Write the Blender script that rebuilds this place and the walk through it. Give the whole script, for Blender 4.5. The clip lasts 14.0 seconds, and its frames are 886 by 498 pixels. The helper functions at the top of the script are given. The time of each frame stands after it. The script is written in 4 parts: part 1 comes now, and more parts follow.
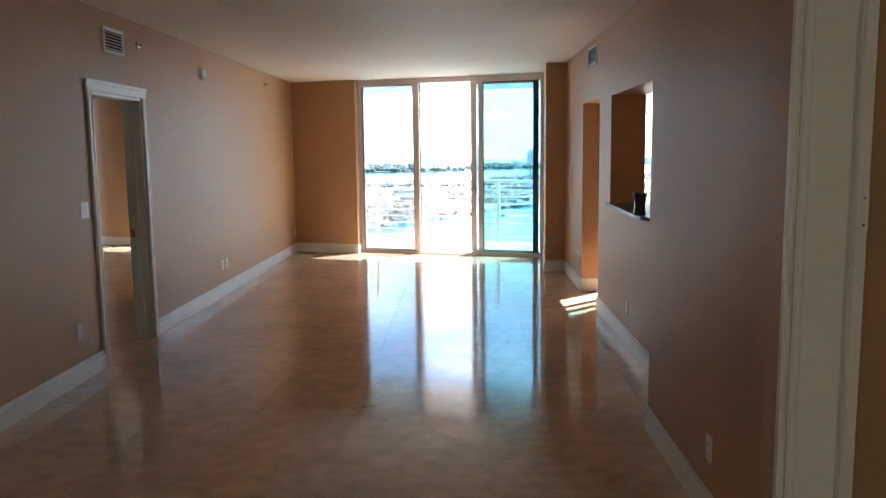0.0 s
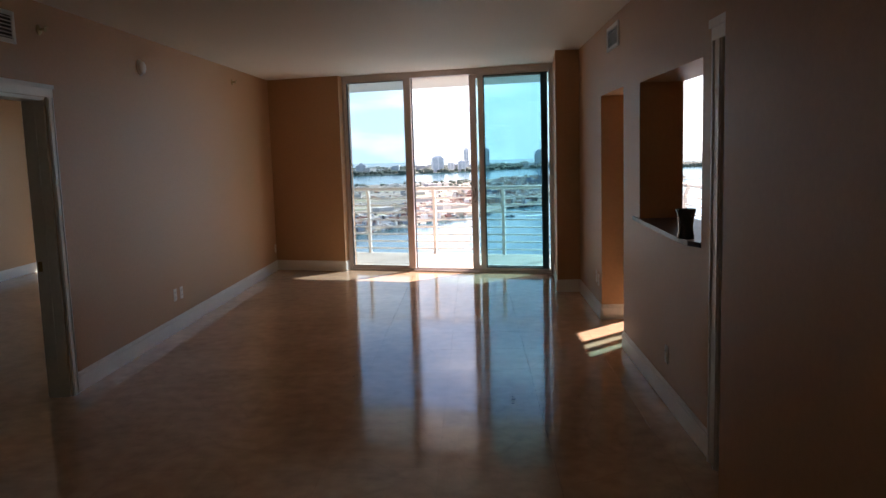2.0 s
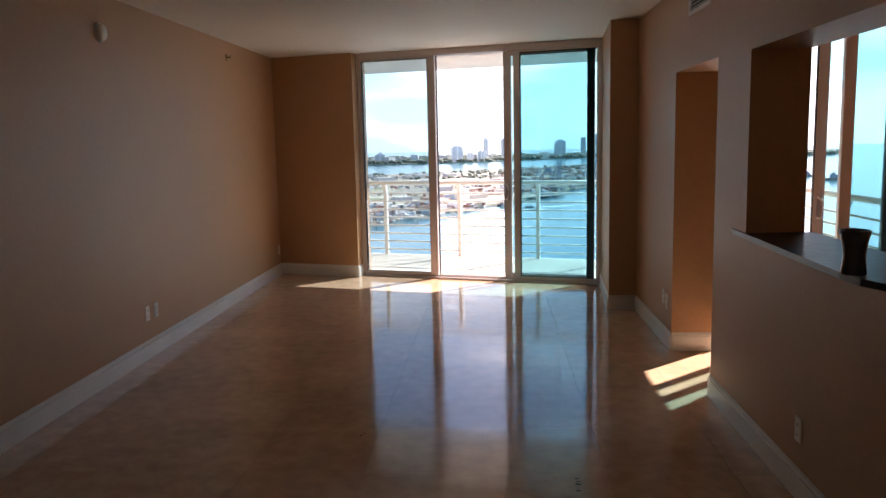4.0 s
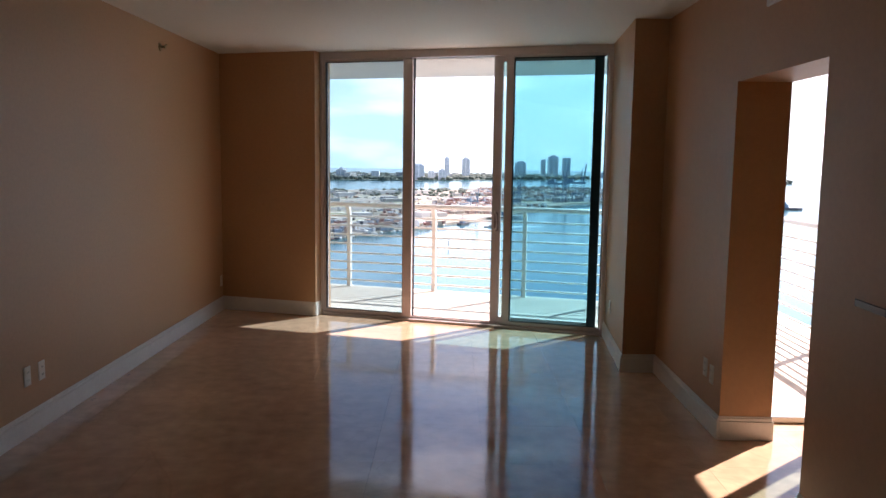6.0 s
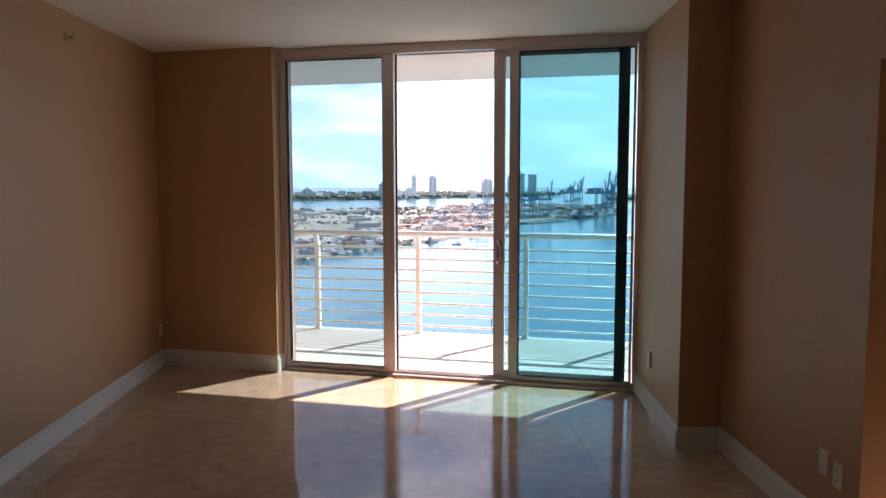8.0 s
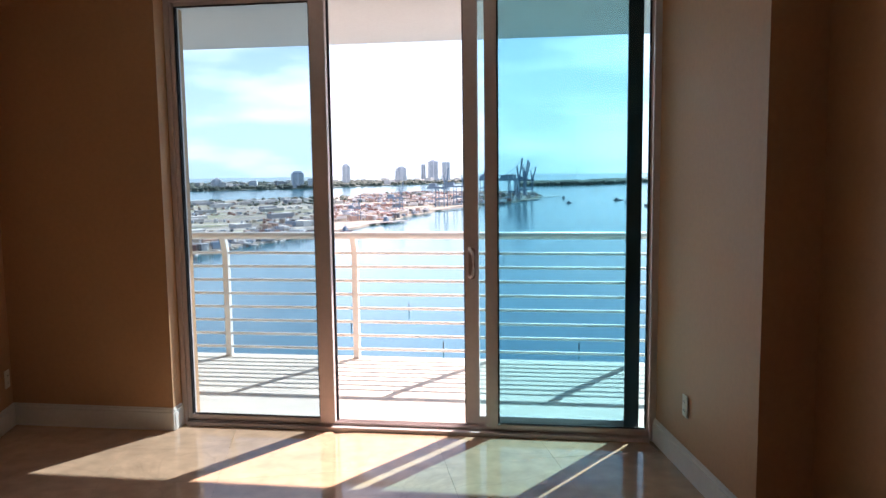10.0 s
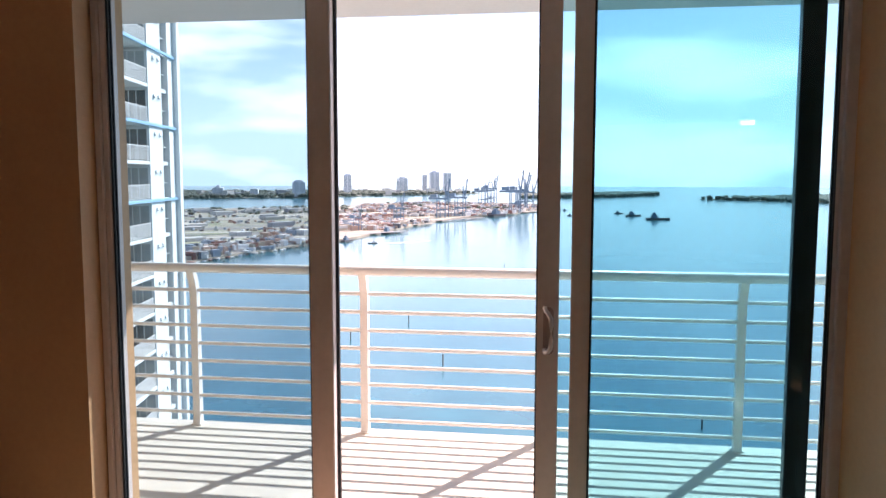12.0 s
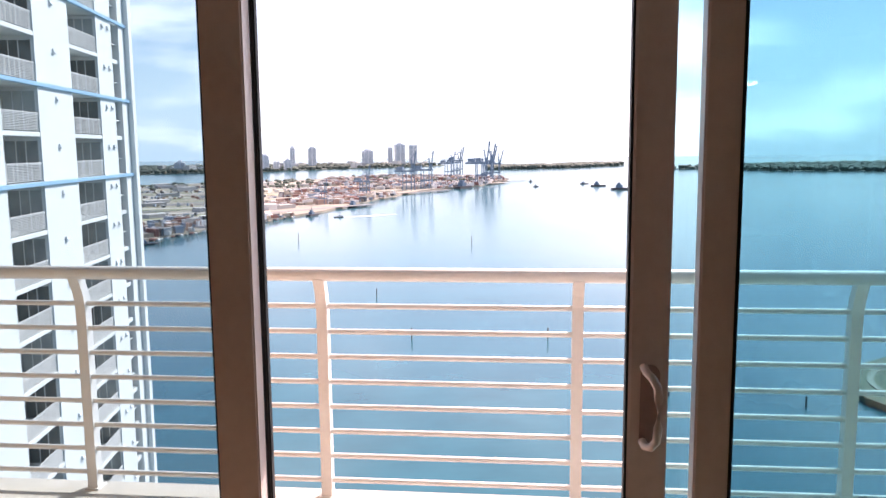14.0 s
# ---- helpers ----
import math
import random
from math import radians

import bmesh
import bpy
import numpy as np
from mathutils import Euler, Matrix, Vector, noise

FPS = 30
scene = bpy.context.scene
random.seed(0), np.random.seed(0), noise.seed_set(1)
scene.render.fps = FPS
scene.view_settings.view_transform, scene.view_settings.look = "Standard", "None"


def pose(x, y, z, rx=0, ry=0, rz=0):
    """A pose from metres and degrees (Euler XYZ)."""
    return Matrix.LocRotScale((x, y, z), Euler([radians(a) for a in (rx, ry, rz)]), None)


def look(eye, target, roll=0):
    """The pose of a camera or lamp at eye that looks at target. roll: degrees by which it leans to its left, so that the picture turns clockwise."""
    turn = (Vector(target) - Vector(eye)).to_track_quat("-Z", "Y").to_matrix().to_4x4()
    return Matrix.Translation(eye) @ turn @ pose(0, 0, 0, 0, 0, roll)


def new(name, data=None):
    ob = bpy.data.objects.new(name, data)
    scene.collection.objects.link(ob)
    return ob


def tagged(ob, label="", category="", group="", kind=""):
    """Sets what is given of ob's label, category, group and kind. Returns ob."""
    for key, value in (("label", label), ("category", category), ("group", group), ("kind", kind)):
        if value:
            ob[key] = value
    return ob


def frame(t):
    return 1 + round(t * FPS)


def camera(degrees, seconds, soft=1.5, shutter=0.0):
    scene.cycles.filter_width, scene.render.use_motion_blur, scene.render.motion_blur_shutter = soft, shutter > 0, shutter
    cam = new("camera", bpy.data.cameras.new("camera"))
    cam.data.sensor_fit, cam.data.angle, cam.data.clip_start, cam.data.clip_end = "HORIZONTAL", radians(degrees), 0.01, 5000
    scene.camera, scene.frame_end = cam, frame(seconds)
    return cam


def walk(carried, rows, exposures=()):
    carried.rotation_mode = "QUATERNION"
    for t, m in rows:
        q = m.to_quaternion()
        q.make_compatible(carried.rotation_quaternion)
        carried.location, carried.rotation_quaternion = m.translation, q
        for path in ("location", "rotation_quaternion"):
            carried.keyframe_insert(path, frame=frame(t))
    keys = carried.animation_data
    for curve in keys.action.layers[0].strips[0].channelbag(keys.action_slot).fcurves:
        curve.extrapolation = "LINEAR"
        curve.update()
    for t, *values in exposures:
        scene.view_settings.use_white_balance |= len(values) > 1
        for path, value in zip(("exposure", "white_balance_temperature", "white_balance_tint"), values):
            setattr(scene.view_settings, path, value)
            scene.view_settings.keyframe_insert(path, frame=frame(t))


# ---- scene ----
cam = camera(59.4, 14.0)
METRES, EYE, TILT, LEAN, TURN = 9.7, 1.643, 0.0, 0.0, 5.9
ROWS = [
    (0.0, -0.017, -0.0757, -0.0021, -4.36, -7.28, 0.72),
    (0.5, -0.0078, -0.0387, -0.0007, -1.83, -7.07, 1.43),
    (1.0, 0.0, 0.0, 0.0, -0.09, -9.61, 0.53),
    (1.5, 0.0037, 0.0348, -0.0009, -2.24, -7.98, -0.58),
    (2.0, 0.0101, 0.0701, 0.0002, -3.82, -7.16, 1.71),
    (2.5, 0.0192, 0.1075, 0.001, -1.11, -8.54, -0.13),
    (3.0, 0.0148, 0.1466, -0.0006, 0.74, -7.53, 0.25),
    (3.5, 0.0105, 0.1816, -0.0001, -1.43, -7.86, 1.58),
    (6.0, -0.0018, 0.3664, 0.0006, -5.23, -6.58, -0.78),
    (6.5, -0.0078, 0.4029, 0.0024, -7.34, -5.05, 1.01),
    (7.0, -0.0081, 0.4394, 0.0004, -7.2, -5.45, 0.27),
    (9.5, -0.0086, 0.6436, 0.0008, -11.13, -4.9, 0.89),
    (10.0, -0.0083, 0.6842, -0.0004, -14.01, -6.16, 0.73),
    (10.5, -0.0026, 0.7274, 0.0014, -11.83, -5.87, 0.49),
    (11.0, -0.0038, 0.7706, -0.0006, -13.07, -4.2, -0.08),
    (11.5, -0.0019, 0.8113, -0.0012, -14.29, -5.5, 0.85),
    (12.0, 0.0074, 0.852, 0.0015, -13.91, -5.36, -0.08),
    (12.5, 0.014, 0.8858, -0.0008, -14.23, -6.3, -0.7),
    (13.0, 0.0188, 0.9238, -0.0012, -15.87, -5.95, 0.32),
    (13.5, 0.0277, 0.9612, -0.0022, -16.81, -5.48, 1.12),
    (14.0, 0.0326, 0.9965, -0.0030, -16.43, -7.4, 0.54),
]
EXPOSURES = [(0.0, 3.1, 6450, 18), (0.5, 1.75, 6750, 24), (1.5, 1.5, 6900, 26), (3.0, 1.9, 7050, 27), (6.5, 1.5, 6700, 26), (9.5, 1.52, 6750, 27), (12.5, 1.4, 6950, 30), (14.0, 1.22, 7150, 33)]
walk(cam, [(t, pose(0, 0, EYE, TILT, LEAN, TURN) @ pose(METRES * x, METRES * y, METRES * z, 90 + pitch, roll, yaw)) for t, x, y, z, yaw, pitch, roll in ROWS], EXPOSURES)

# ---- world, sun and sky ----

SUN_AZ = (0.745, 0.667)
SUN_EL = radians(39.8)
sun_from = Vector((SUN_AZ[0] * math.cos(SUN_EL), SUN_AZ[1] * math.cos(SUN_EL), math.sin(SUN_EL)))
sun = new("sun", bpy.data.lights.new("sun", "SUN"))
sun.data.energy, sun.data.angle, sun.data.color = 5.0, radians(0.53), (1.0, 0.94, 0.85)
sun.matrix_world = look((0, 0, 30), Vector((0, 0, 30)) - sun_from)

world = bpy.data.worlds.new("sky")
scene.world = world
world.use_nodes = True
wn, wl = world.node_tree.nodes, world.node_tree.links
wn.clear()
w_out, w_bg = wn.new("ShaderNodeOutputWorld"), wn.new("ShaderNodeBackground")
w_sky = wn.new("ShaderNodeTexSky")
w_sky.sky_type, w_sky.sun_disc = "NISHITA", False
w_sky.sun_elevation, w_sky.sun_rotation = SUN_EL, math.atan2(SUN_AZ[0], SUN_AZ[1])
w_sky.air_density, w_sky.dust_density, w_sky.ozone_density = 1.0, 0.3, 1.2
w_geo, w_map = wn.new("ShaderNodeTexCoord"), wn.new("ShaderNodeMapping")
w_map.inputs["Scale"].default_value = (2.2, 2.2, 9.0)
w_noise, w_ramp = wn.new("ShaderNodeTexNoise"), wn.new("ShaderNodeValToRGB")
w_noise.inputs["Scale"].default_value, w_noise.inputs["Detail"].default_value = 1.6, 6.0
w_ramp.color_ramp.elements[0].position, w_ramp.color_ramp.elements[1].position = 0.50, 0.64
w_mix = wn.new("ShaderNodeMix")
w_mix.data_type = "RGBA"
w_mix.inputs["B"].default_value = (15.0, 15.2, 15.5, 1)
w_amt = wn.new("ShaderNodeMath")
w_amt.operation = "MULTIPLY"
w_amt.inputs[1].default_value = 0.5
wl.new(w_geo.outputs["Generated"], w_map.inputs["Vector"])
wl.new(w_map.outputs["Vector"], w_noise.inputs["Vector"])
wl.new(w_noise.outputs["Fac"], w_ramp.inputs["Fac"])
wl.new(w_ramp.outputs["Color"], w_amt.inputs[0])
wl.new(w_amt.outputs["Value"], w_mix.inputs["Factor"])
w_sep, w_band, w_haze = wn.new("ShaderNodeSeparateXYZ"), wn.new("ShaderNodeMapRange"), wn.new("ShaderNodeMix")
w_haze.data_type = "RGBA"
w_haze.inputs["B"].default_value = (5.6, 7.8, 9.4, 1)
w_band.inputs["From Min"].default_value, w_band.inputs["From Max"].default_value = 0.0, 0.22
w_band.inputs["To Min"].default_value, w_band.inputs["To Max"].default_value = 0.85, 0.0
wl.new(w_geo.outputs["Generated"], w_sep.inputs["Vector"])
wl.new(w_sep.outputs["Z"], w_band.inputs["Value"])
wl.new(w_band.outputs["Result"], w_haze.inputs["Factor"])
wl.new(w_sky.outputs["Color"], w_haze.inputs["A"])
wl.new(w_haze.outputs["Result"], w_mix.inputs["A"])
wl.new(w_mix.outputs["Result"], w_bg.inputs["Color"])
wl.new(w_bg.outputs["Background"], w_out.inputs["Surface"])
w_bg.inputs["Strength"].default_value = 0.09


# ---- materials ----
def paint(name, color, rough=0.6, vary=0.12, scale=6.0, bump=0.0, bump_scale=60.0, metal=0.0, fine=40.0, coat=0.0, stretch=(1, 1, 1), per_object=0.0):
    """A procedural surface: colour varied at two scales, roughness varied, fine relief."""
    mat = bpy.data.materials.new(name)
    mat.use_nodes = True
    nodes, links = mat.node_tree.nodes, mat.node_tree.links
    bsdf = nodes["Principled BSDF"]
    coord, mapping = nodes.new("ShaderNodeTexCoord"), nodes.new("ShaderNodeMapping")
    geo = nodes.new("ShaderNodeNewGeometry")
    mapping.inputs["Scale"].default_value = stretch
    links.new(geo.outputs["Position"], mapping.inputs["Vector"])
    big, small = nodes.new("ShaderNodeTexNoise"), nodes.new("ShaderNodeTexNoise")
    big.inputs["Scale"].default_value, big.inputs["Detail"].default_value = scale, 5
    small.inputs["Scale"].default_value, small.inputs["Detail"].default_value = fine, 4
    links.new(mapping.outputs["Vector"], big.inputs["Vector"])
    links.new(mapping.outputs["Vector"], small.inputs["Vector"])
    add = nodes.new("ShaderNodeMath")
    add.operation = "ADD"
    links.new(big.outputs["Fac"], add.inputs[0])
    links.new(small.outputs["Fac"], add.inputs[1])
    value = add.outputs["Value"]
    if per_object:
        info, mul, plus = nodes.new("ShaderNodeObjectInfo"), nodes.new("ShaderNodeMath"), nodes.new("ShaderNodeMath")
        mul.operation, plus.operation = "MULTIPLY_ADD", "ADD"
        mul.inputs[1].default_value, mul.inputs[2].default_value = per_object, -per_object / 2
        links.new(info.outputs["Random"], mul.inputs[0])
        links.new(value, plus.inputs[0])
        links.new(mul.outputs["Value"], plus.inputs[1])
        value = plus.outputs["Value"]
    span = nodes.new("ShaderNodeMapRange")
    span.inputs["From Min"].default_value, span.inputs["From Max"].default_value = 0.6, 1.4
    span.inputs["To Min"].default_value, span.inputs["To Max"].default_value = 1 - vary, 1 + vary
    links.new(value, span.inputs["Value"])
    tint = nodes.new("ShaderNodeVectorMath")
    tint.operation = "SCALE"
    tint.inputs[0].default_value = color
    links.new(span.outputs["Result"], tint.inputs["Scale"])
    links.new(tint.outputs["Vector"], bsdf.inputs["Base Color"])
    rspan = nodes.new("ShaderNodeMapRange")
    rspan.inputs["To Min"].default_value, rspan.inputs["To Max"].default_value = rough * 0.8, min(1, rough * 1.2)
    links.new(big.outputs["Fac"], rspan.inputs["Value"])
    links.new(rspan.outputs["Result"], bsdf.inputs["Roughness"])
    bsdf.inputs["Metallic"].default_value = metal
    bsdf.inputs["Coat Weight"].default_value = coat
    if bump:
        relief, tex = nodes.new("ShaderNodeBump"), nodes.new("ShaderNodeTexNoise")
        tex.inputs["Scale"].default_value, tex.inputs["Detail"].default_value = bump_scale, 3
        relief.inputs["Strength"].default_value, relief.inputs["Distance"].default_value = bump, 0.01
        links.new(mapping.outputs["Vector"], tex.inputs["Vector"])
        links.new(tex.outputs["Fac"], relief.inputs["Height"])
        links.new(relief.outputs["Normal"], bsdf.inputs["Normal"])
    return mat


def pane_glass(name, color):
    """A thin tinted pane: lets light through with its tint, and mirrors by Fresnel."""
    mat = bpy.data.materials.new(name)
    mat.use_nodes = True
    nodes, links = mat.node_tree.nodes, mat.node_tree.links
    nodes.clear()
    out, mix = nodes.new("ShaderNodeOutputMaterial"), nodes.new("ShaderNodeMixShader")
    clear, shine, edge = nodes.new("ShaderNodeBsdfTransparent"), nodes.new("ShaderNodeBsdfGlossy"), nodes.new("ShaderNodeLayerWeight")
    power, span = nodes.new("ShaderNodeMath"), nodes.new("ShaderNodeMapRange")
    clear.inputs["Color"].default_value = (*[c ** 0.5 for c in color], 1)
    shine.inputs["Roughness"].default_value = 0.0
    edge.inputs["Blend"].default_value = 0.5
    power.operation = "POWER"
    power.inputs[1].default_value = 4.0
    span.inputs["To Min"].default_value, span.inputs["To Max"].default_value = 0.03, 0.8
    links.new(edge.outputs["Facing"], power.inputs[0])
    links.new(power.outputs["Value"], span.inputs["Value"])
    links.new(span.outputs["Result"], mix.inputs["Fac"])
    links.new(clear.outputs["BSDF"], mix.inputs[1])
    links.new(shine.outputs["BSDF"], mix.inputs[2])
    links.new(mix.outputs["Shader"], out.inputs["Surface"])
    return mat


WALL = paint("tan_wall_paint", (0.53, 0.305, 0.16), 0.5, 0.07, 1.5, 0.12, 140)
CEIL = paint("ceiling_paint", (0.80, 0.75, 0.69), 0.6, 0.04, 1.2, 0.15, 90)
TRIM = paint("white_trim_paint", (0.82, 0.80, 0.76), 0.35, 0.06, 4.0, 0.05, 60)
JOINT = paint("floor_joint", (0.48, 0.34, 0.23), 0.4, 0.1)
BALC = paint("balcony_concrete", (0.60, 0.55, 0.48), 0.75, 0.12, 2.5, 0.3, 90)
SOFFIT = paint("stucco_soffit", (0.74, 0.72, 0.70), 0.85, 0.05, 2.0, 0.3, 120)
ALU = paint("painted_aluminium_frame", (0.66, 0.58, 0.57), 0.4, 0.06, 5.0, 0.03, 200, 0.2)
GASKET = paint("black_gasket", (0.015, 0.015, 0.018), 0.6, 0.1)
STEEL = paint("brushed_metal", (0.55, 0.53, 0.50), 0.3, 0.06, 20, 0, 60, 0.9)
RAILP = paint("white_rail_paint", (0.80, 0.78, 0.75), 0.4, 0.05, 8.0, 0.06, 150)
GRANITE = paint("dark_granite", (0.014, 0.012, 0.012), 0.4, 0.5, 30, 0, 60, 0, 160)
PLASTIC = paint("ivory_plastic", (0.84, 0.79, 0.70), 0.4, 0.03, 10)
DARK = paint("dark_slot", (0.02, 0.018, 0.016), 0.8, 0.1)
BRASS = paint("aged_brass", (0.45, 0.33, 0.16), 0.35, 0.1, 30, 0, 60, 0.9)
VASE = paint("dark_smoked_glass", (0.03, 0.03, 0.035), 0.08, 0.2, 10, 0, 60, 0, 40, 0.5)
# frame aluminium with the dimming behind tinted glass put into its colour
ALU_DIMMED = paint("glass_dimmed_aluminium", (0.085, 0.105, 0.115), 0.4, 0.1, 6.0, 0.03, 200, 0.3)
RECESS = paint("dark_recess", (0.30, 0.22, 0.21), 0.55, 0.15, 12)
GLASS_A = pane_glass("tinted_pane", (0.40, 0.545, 0.61))
GLASS_B = pane_glass("blue_green_pane", (0.44, 0.70, 0.76))


# greenish glow of the unseen lamp added behind the start of the walk
BULB = bpy.data.materials.new("added_lamp_glow")
BULB.use_nodes = True
BULB.node_tree.nodes["Principled BSDF"].inputs["Emission Color"].default_value = (0.78, 1.0, 0.84, 1)
BULB.node_tree.nodes["Principled BSDF"].inputs["Emission Strength"].default_value = 7.5


def marble():
    """Polished beige-red marble with clouds and thin dark veins."""
    mat = paint("polished_marble", (0.57, 0.375, 0.245), 0.10, 0.24, 1.3, 0.0, 60, 0, 9.0, 0.0, (1, 1, 1), 0.12)
    nodes, links = mat.node_tree.nodes, mat.node_tree.links
    bsdf = nodes["Principled BSDF"]
    bsdf.inputs["IOR"].default_value = 1.5
    bsdf.inputs["Coat Weight"].default_value, bsdf.inputs["Coat Roughness"].default_value = 0.0, 0.25
    base = bsdf.inputs["Base Color"].links[0].from_socket
    geo, warp, vein = nodes.new("ShaderNodeNewGeometry"), nodes.new("ShaderNodeTexNoise"), nodes.new("ShaderNodeMapRange")
    warp.inputs["Scale"].default_value, warp.inputs["Detail"].default_value, warp.inputs["Distortion"].default_value = 0.9, 8, 1.4
    links.new(geo.outputs["Position"], warp.inputs["Vector"])
    dist = nodes.new("ShaderNodeMath")
    dist.operation = "SUBTRACT"
    dist.inputs[1].default_value = 0.5
    absn = nodes.new("ShaderNodeMath")
    absn.operation = "ABSOLUTE"
    links.new(warp.outputs["Fac"], dist.inputs[0])
    links.new(dist.outputs["Value"], absn.inputs[0])
    vein.inputs["From Min"].default_value, vein.inputs["From Max"].default_value = 0.0, 0.012
    vein.inputs["To Min"].default_value, vein.inputs["To Max"].default_value = 0.14, 0.0
    links.new(absn.outputs["Value"], vein.inputs["Value"])
    mix = nodes.new("ShaderNodeMix")
    mix.data_type = "RGBA"
    mix.inputs["B"].default_value = (0.20, 0.12, 0.08, 1)
    links.new(vein.outputs["Result"], mix.inputs["Factor"])
    links.new(base, mix.inputs["A"])
    links.new(mix.outputs["Result"], bsdf.inputs["Base Color"])
    smear, rough = nodes.new("ShaderNodeTexNoise"), nodes.new("ShaderNodeMapRange")
    smear.inputs["Scale"].default_value, smear.inputs["Detail"].default_value = 3.0, 7
    links.new(geo.outputs["Position"], smear.inputs["Vector"])
    rough.inputs["From Min"].default_value, rough.inputs["From Max"].default_value = 0.35, 0.7
    rough.inputs["To Min"].default_value, rough.inputs["To Max"].default_value = 0.06, 0.15
    links.new(smear.outputs["Fac"], rough.inputs["Value"])
    links.new(rough.outputs["Result"], bsdf.inputs["Roughness"])
    relief, wave = nodes.new("ShaderNodeBump"), nodes.new("ShaderNodeTexNoise")
    wave.inputs["Scale"].default_value = 2.2
    relief.inputs["Strength"].default_value, relief.inputs["Distance"].default_value = 0.05, 0.02
    links.new(geo.outputs["Position"], wave.inputs["Vector"])
    links.new(wave.outputs["Fac"], relief.inputs["Height"])
    links.new(relief.outputs["Normal"], bsdf.inputs["Normal"])
    return mat


MARBLE = marble()


# ---- mesh helpers ----
def box(bm, lo, hi, m=None, bevel=0.0):
    """An axis-aligned box from lo to hi, laid through m, with its edges rounded by bevel."""
    centre, size = [(a + b) / 2 for a, b in zip(lo, hi)], [abs(b - a) for a, b in zip(lo, hi)]
    made = bmesh.ops.create_cube(bm, size=1.0, matrix=(m or Matrix()) @ Matrix.Translation(centre) @ Matrix.Diagonal((*size, 1)))
    if bevel:
        edges = list({e for v in made["verts"] for e in v.link_edges})
        bmesh.ops.bevel(bm, geom=edges, offset=bevel, segments=2, affect="EDGES", clamp_overlap=True)
    return bm


def boxes(*pairs, m=None, bevel=0.0):
    bm = bmesh.new()
    for lo, hi in pairs:
        box(bm, lo, hi, m, bevel)
    return bm


def prism(points, z0, z1):
    """An upright prism over a counter-clockwise outline."""
    bm = bmesh.new()
    low, top = [bm.verts.new((x, y, z0)) for x, y in points], [bm.verts.new((x, y, z1)) for x, y in points]
    bm.faces.new(list(reversed(low)))
    bm.faces.new(top)
    for i in range(len(points)):
        j = (i + 1) % len(points)
        bm.faces.new((low[i], low[j], top[j], top[i]))
    return bm


def rod(bm, a, b, radius, sides=10):
    a, b = Vector(a), Vector(b)
    turn = (b - a).to_track_quat("Z", "Y").to_matrix().to_4x4()
    bmesh.ops.create_cone(bm, cap_ends=True, segments=sides, radius1=radius, radius2=radius, depth=(b - a).length,
                          matrix=Matrix.Translation((a + b) / 2) @ turn)
    return bm


def tube(bm, path, radius, sides=8):
    """A round tube along a path, capped at both ends."""
    path = [Vector(p) for p in path]
    rings = []
    for i, p in enumerate(path):
        ahead = (path[min(i + 1, len(path) - 1)] - path[max(i - 1, 0)]).normalized()
        turn = ahead.to_track_quat("Z", "Y").to_matrix()
        rings.append([bm.verts.new(p + turn @ Vector((radius * math.cos(k * math.tau / sides), radius * math.sin(k * math.tau / sides), 0))) for k in range(sides)])
    for r, s in zip(rings, rings[1:]):
        for k in range(sides):
            bm.faces.new((r[k], r[(k + 1) % sides], s[(k + 1) % sides], s[k]))
    bm.faces.new(list(reversed(rings[0])))
    bm.faces.new(rings[-1])
    return bm


def lathe(bm, profile, sides=32, at=(0, 0, 0)):
    """A body of revolution about z from (radius, height) pairs."""
    rings = [[bm.verts.new((at[0] + r * math.cos(k * math.tau / sides), at[1] + r * math.sin(k * math.tau / sides), at[2] + h)) for k in range(sides)] for r, h in profile]
    for r, s in zip(rings, rings[1:]):
        for k in range(sides):
            bm.faces.new((r[k], r[(k + 1) % sides], s[(k + 1) % sides], s[k]))
    bm.faces.new(list(reversed(rings[0])))
    bm.faces.new(rings[-1])
    return bm


def part(name, bm, material, parent=None, label="", smooth=False):
    """Links a bmesh as one mesh object, under a thing or a part."""
    data = bpy.data.meshes.new(name)
    bmesh.ops.recalc_face_normals(bm, faces=bm.faces)
    bm.to_mesh(data)
    bm.free()
    data.materials.append(material)
    if smooth:
        for f in data.polygons:
            f.use_smooth = True
    ob = new(name, data)
    if parent:
        ob.parent = parent
        ob.matrix_parent_inverse = parent.matrix_basis.inverted()
    if label:
        tagged(ob, label)
    return ob


def thing(name, m, label, category, group="", kind=""):
    ob = new(name)
    ob.matrix_basis = m if isinstance(m, Matrix) else Matrix.Translation(m)
    return tagged(ob, label, category, group, kind)


def local(name, bm, material, parent, label="", smooth=False):
    """A part whose mesh is given in its parent's own coordinates."""
    ob = part(name, bm, material, parent, label, smooth)
    ob.matrix_parent_inverse = Matrix()
    return ob


def setting(name, bm, material, label, category):
    return tagged(part(name, bm, material), label, category, kind="structure")


# ---- the plan ----
SLANT = radians(16.3)
FACE = 10.69
LEFT, RIGHT, NEAR, TOP = -2.85, 1.24, 0.96, 2.72
UW, NW = Vector((math.cos(SLANT), -math.sin(SLANT), 0)), Vector((math.sin(SLANT), math.cos(SLANT), 0))
# glass front: u along it, d outwards, z up
FRONT = Matrix.Translation(NW * FACE) @ Matrix.Rotation(-SLANT, 4, "Z")


def on_front(x, d=0.0):
    """The point of the glass front's line, d outside it, at that x."""
    return (x, (FACE + d - x * math.sin(SLANT)) / math.cos(SLANT))


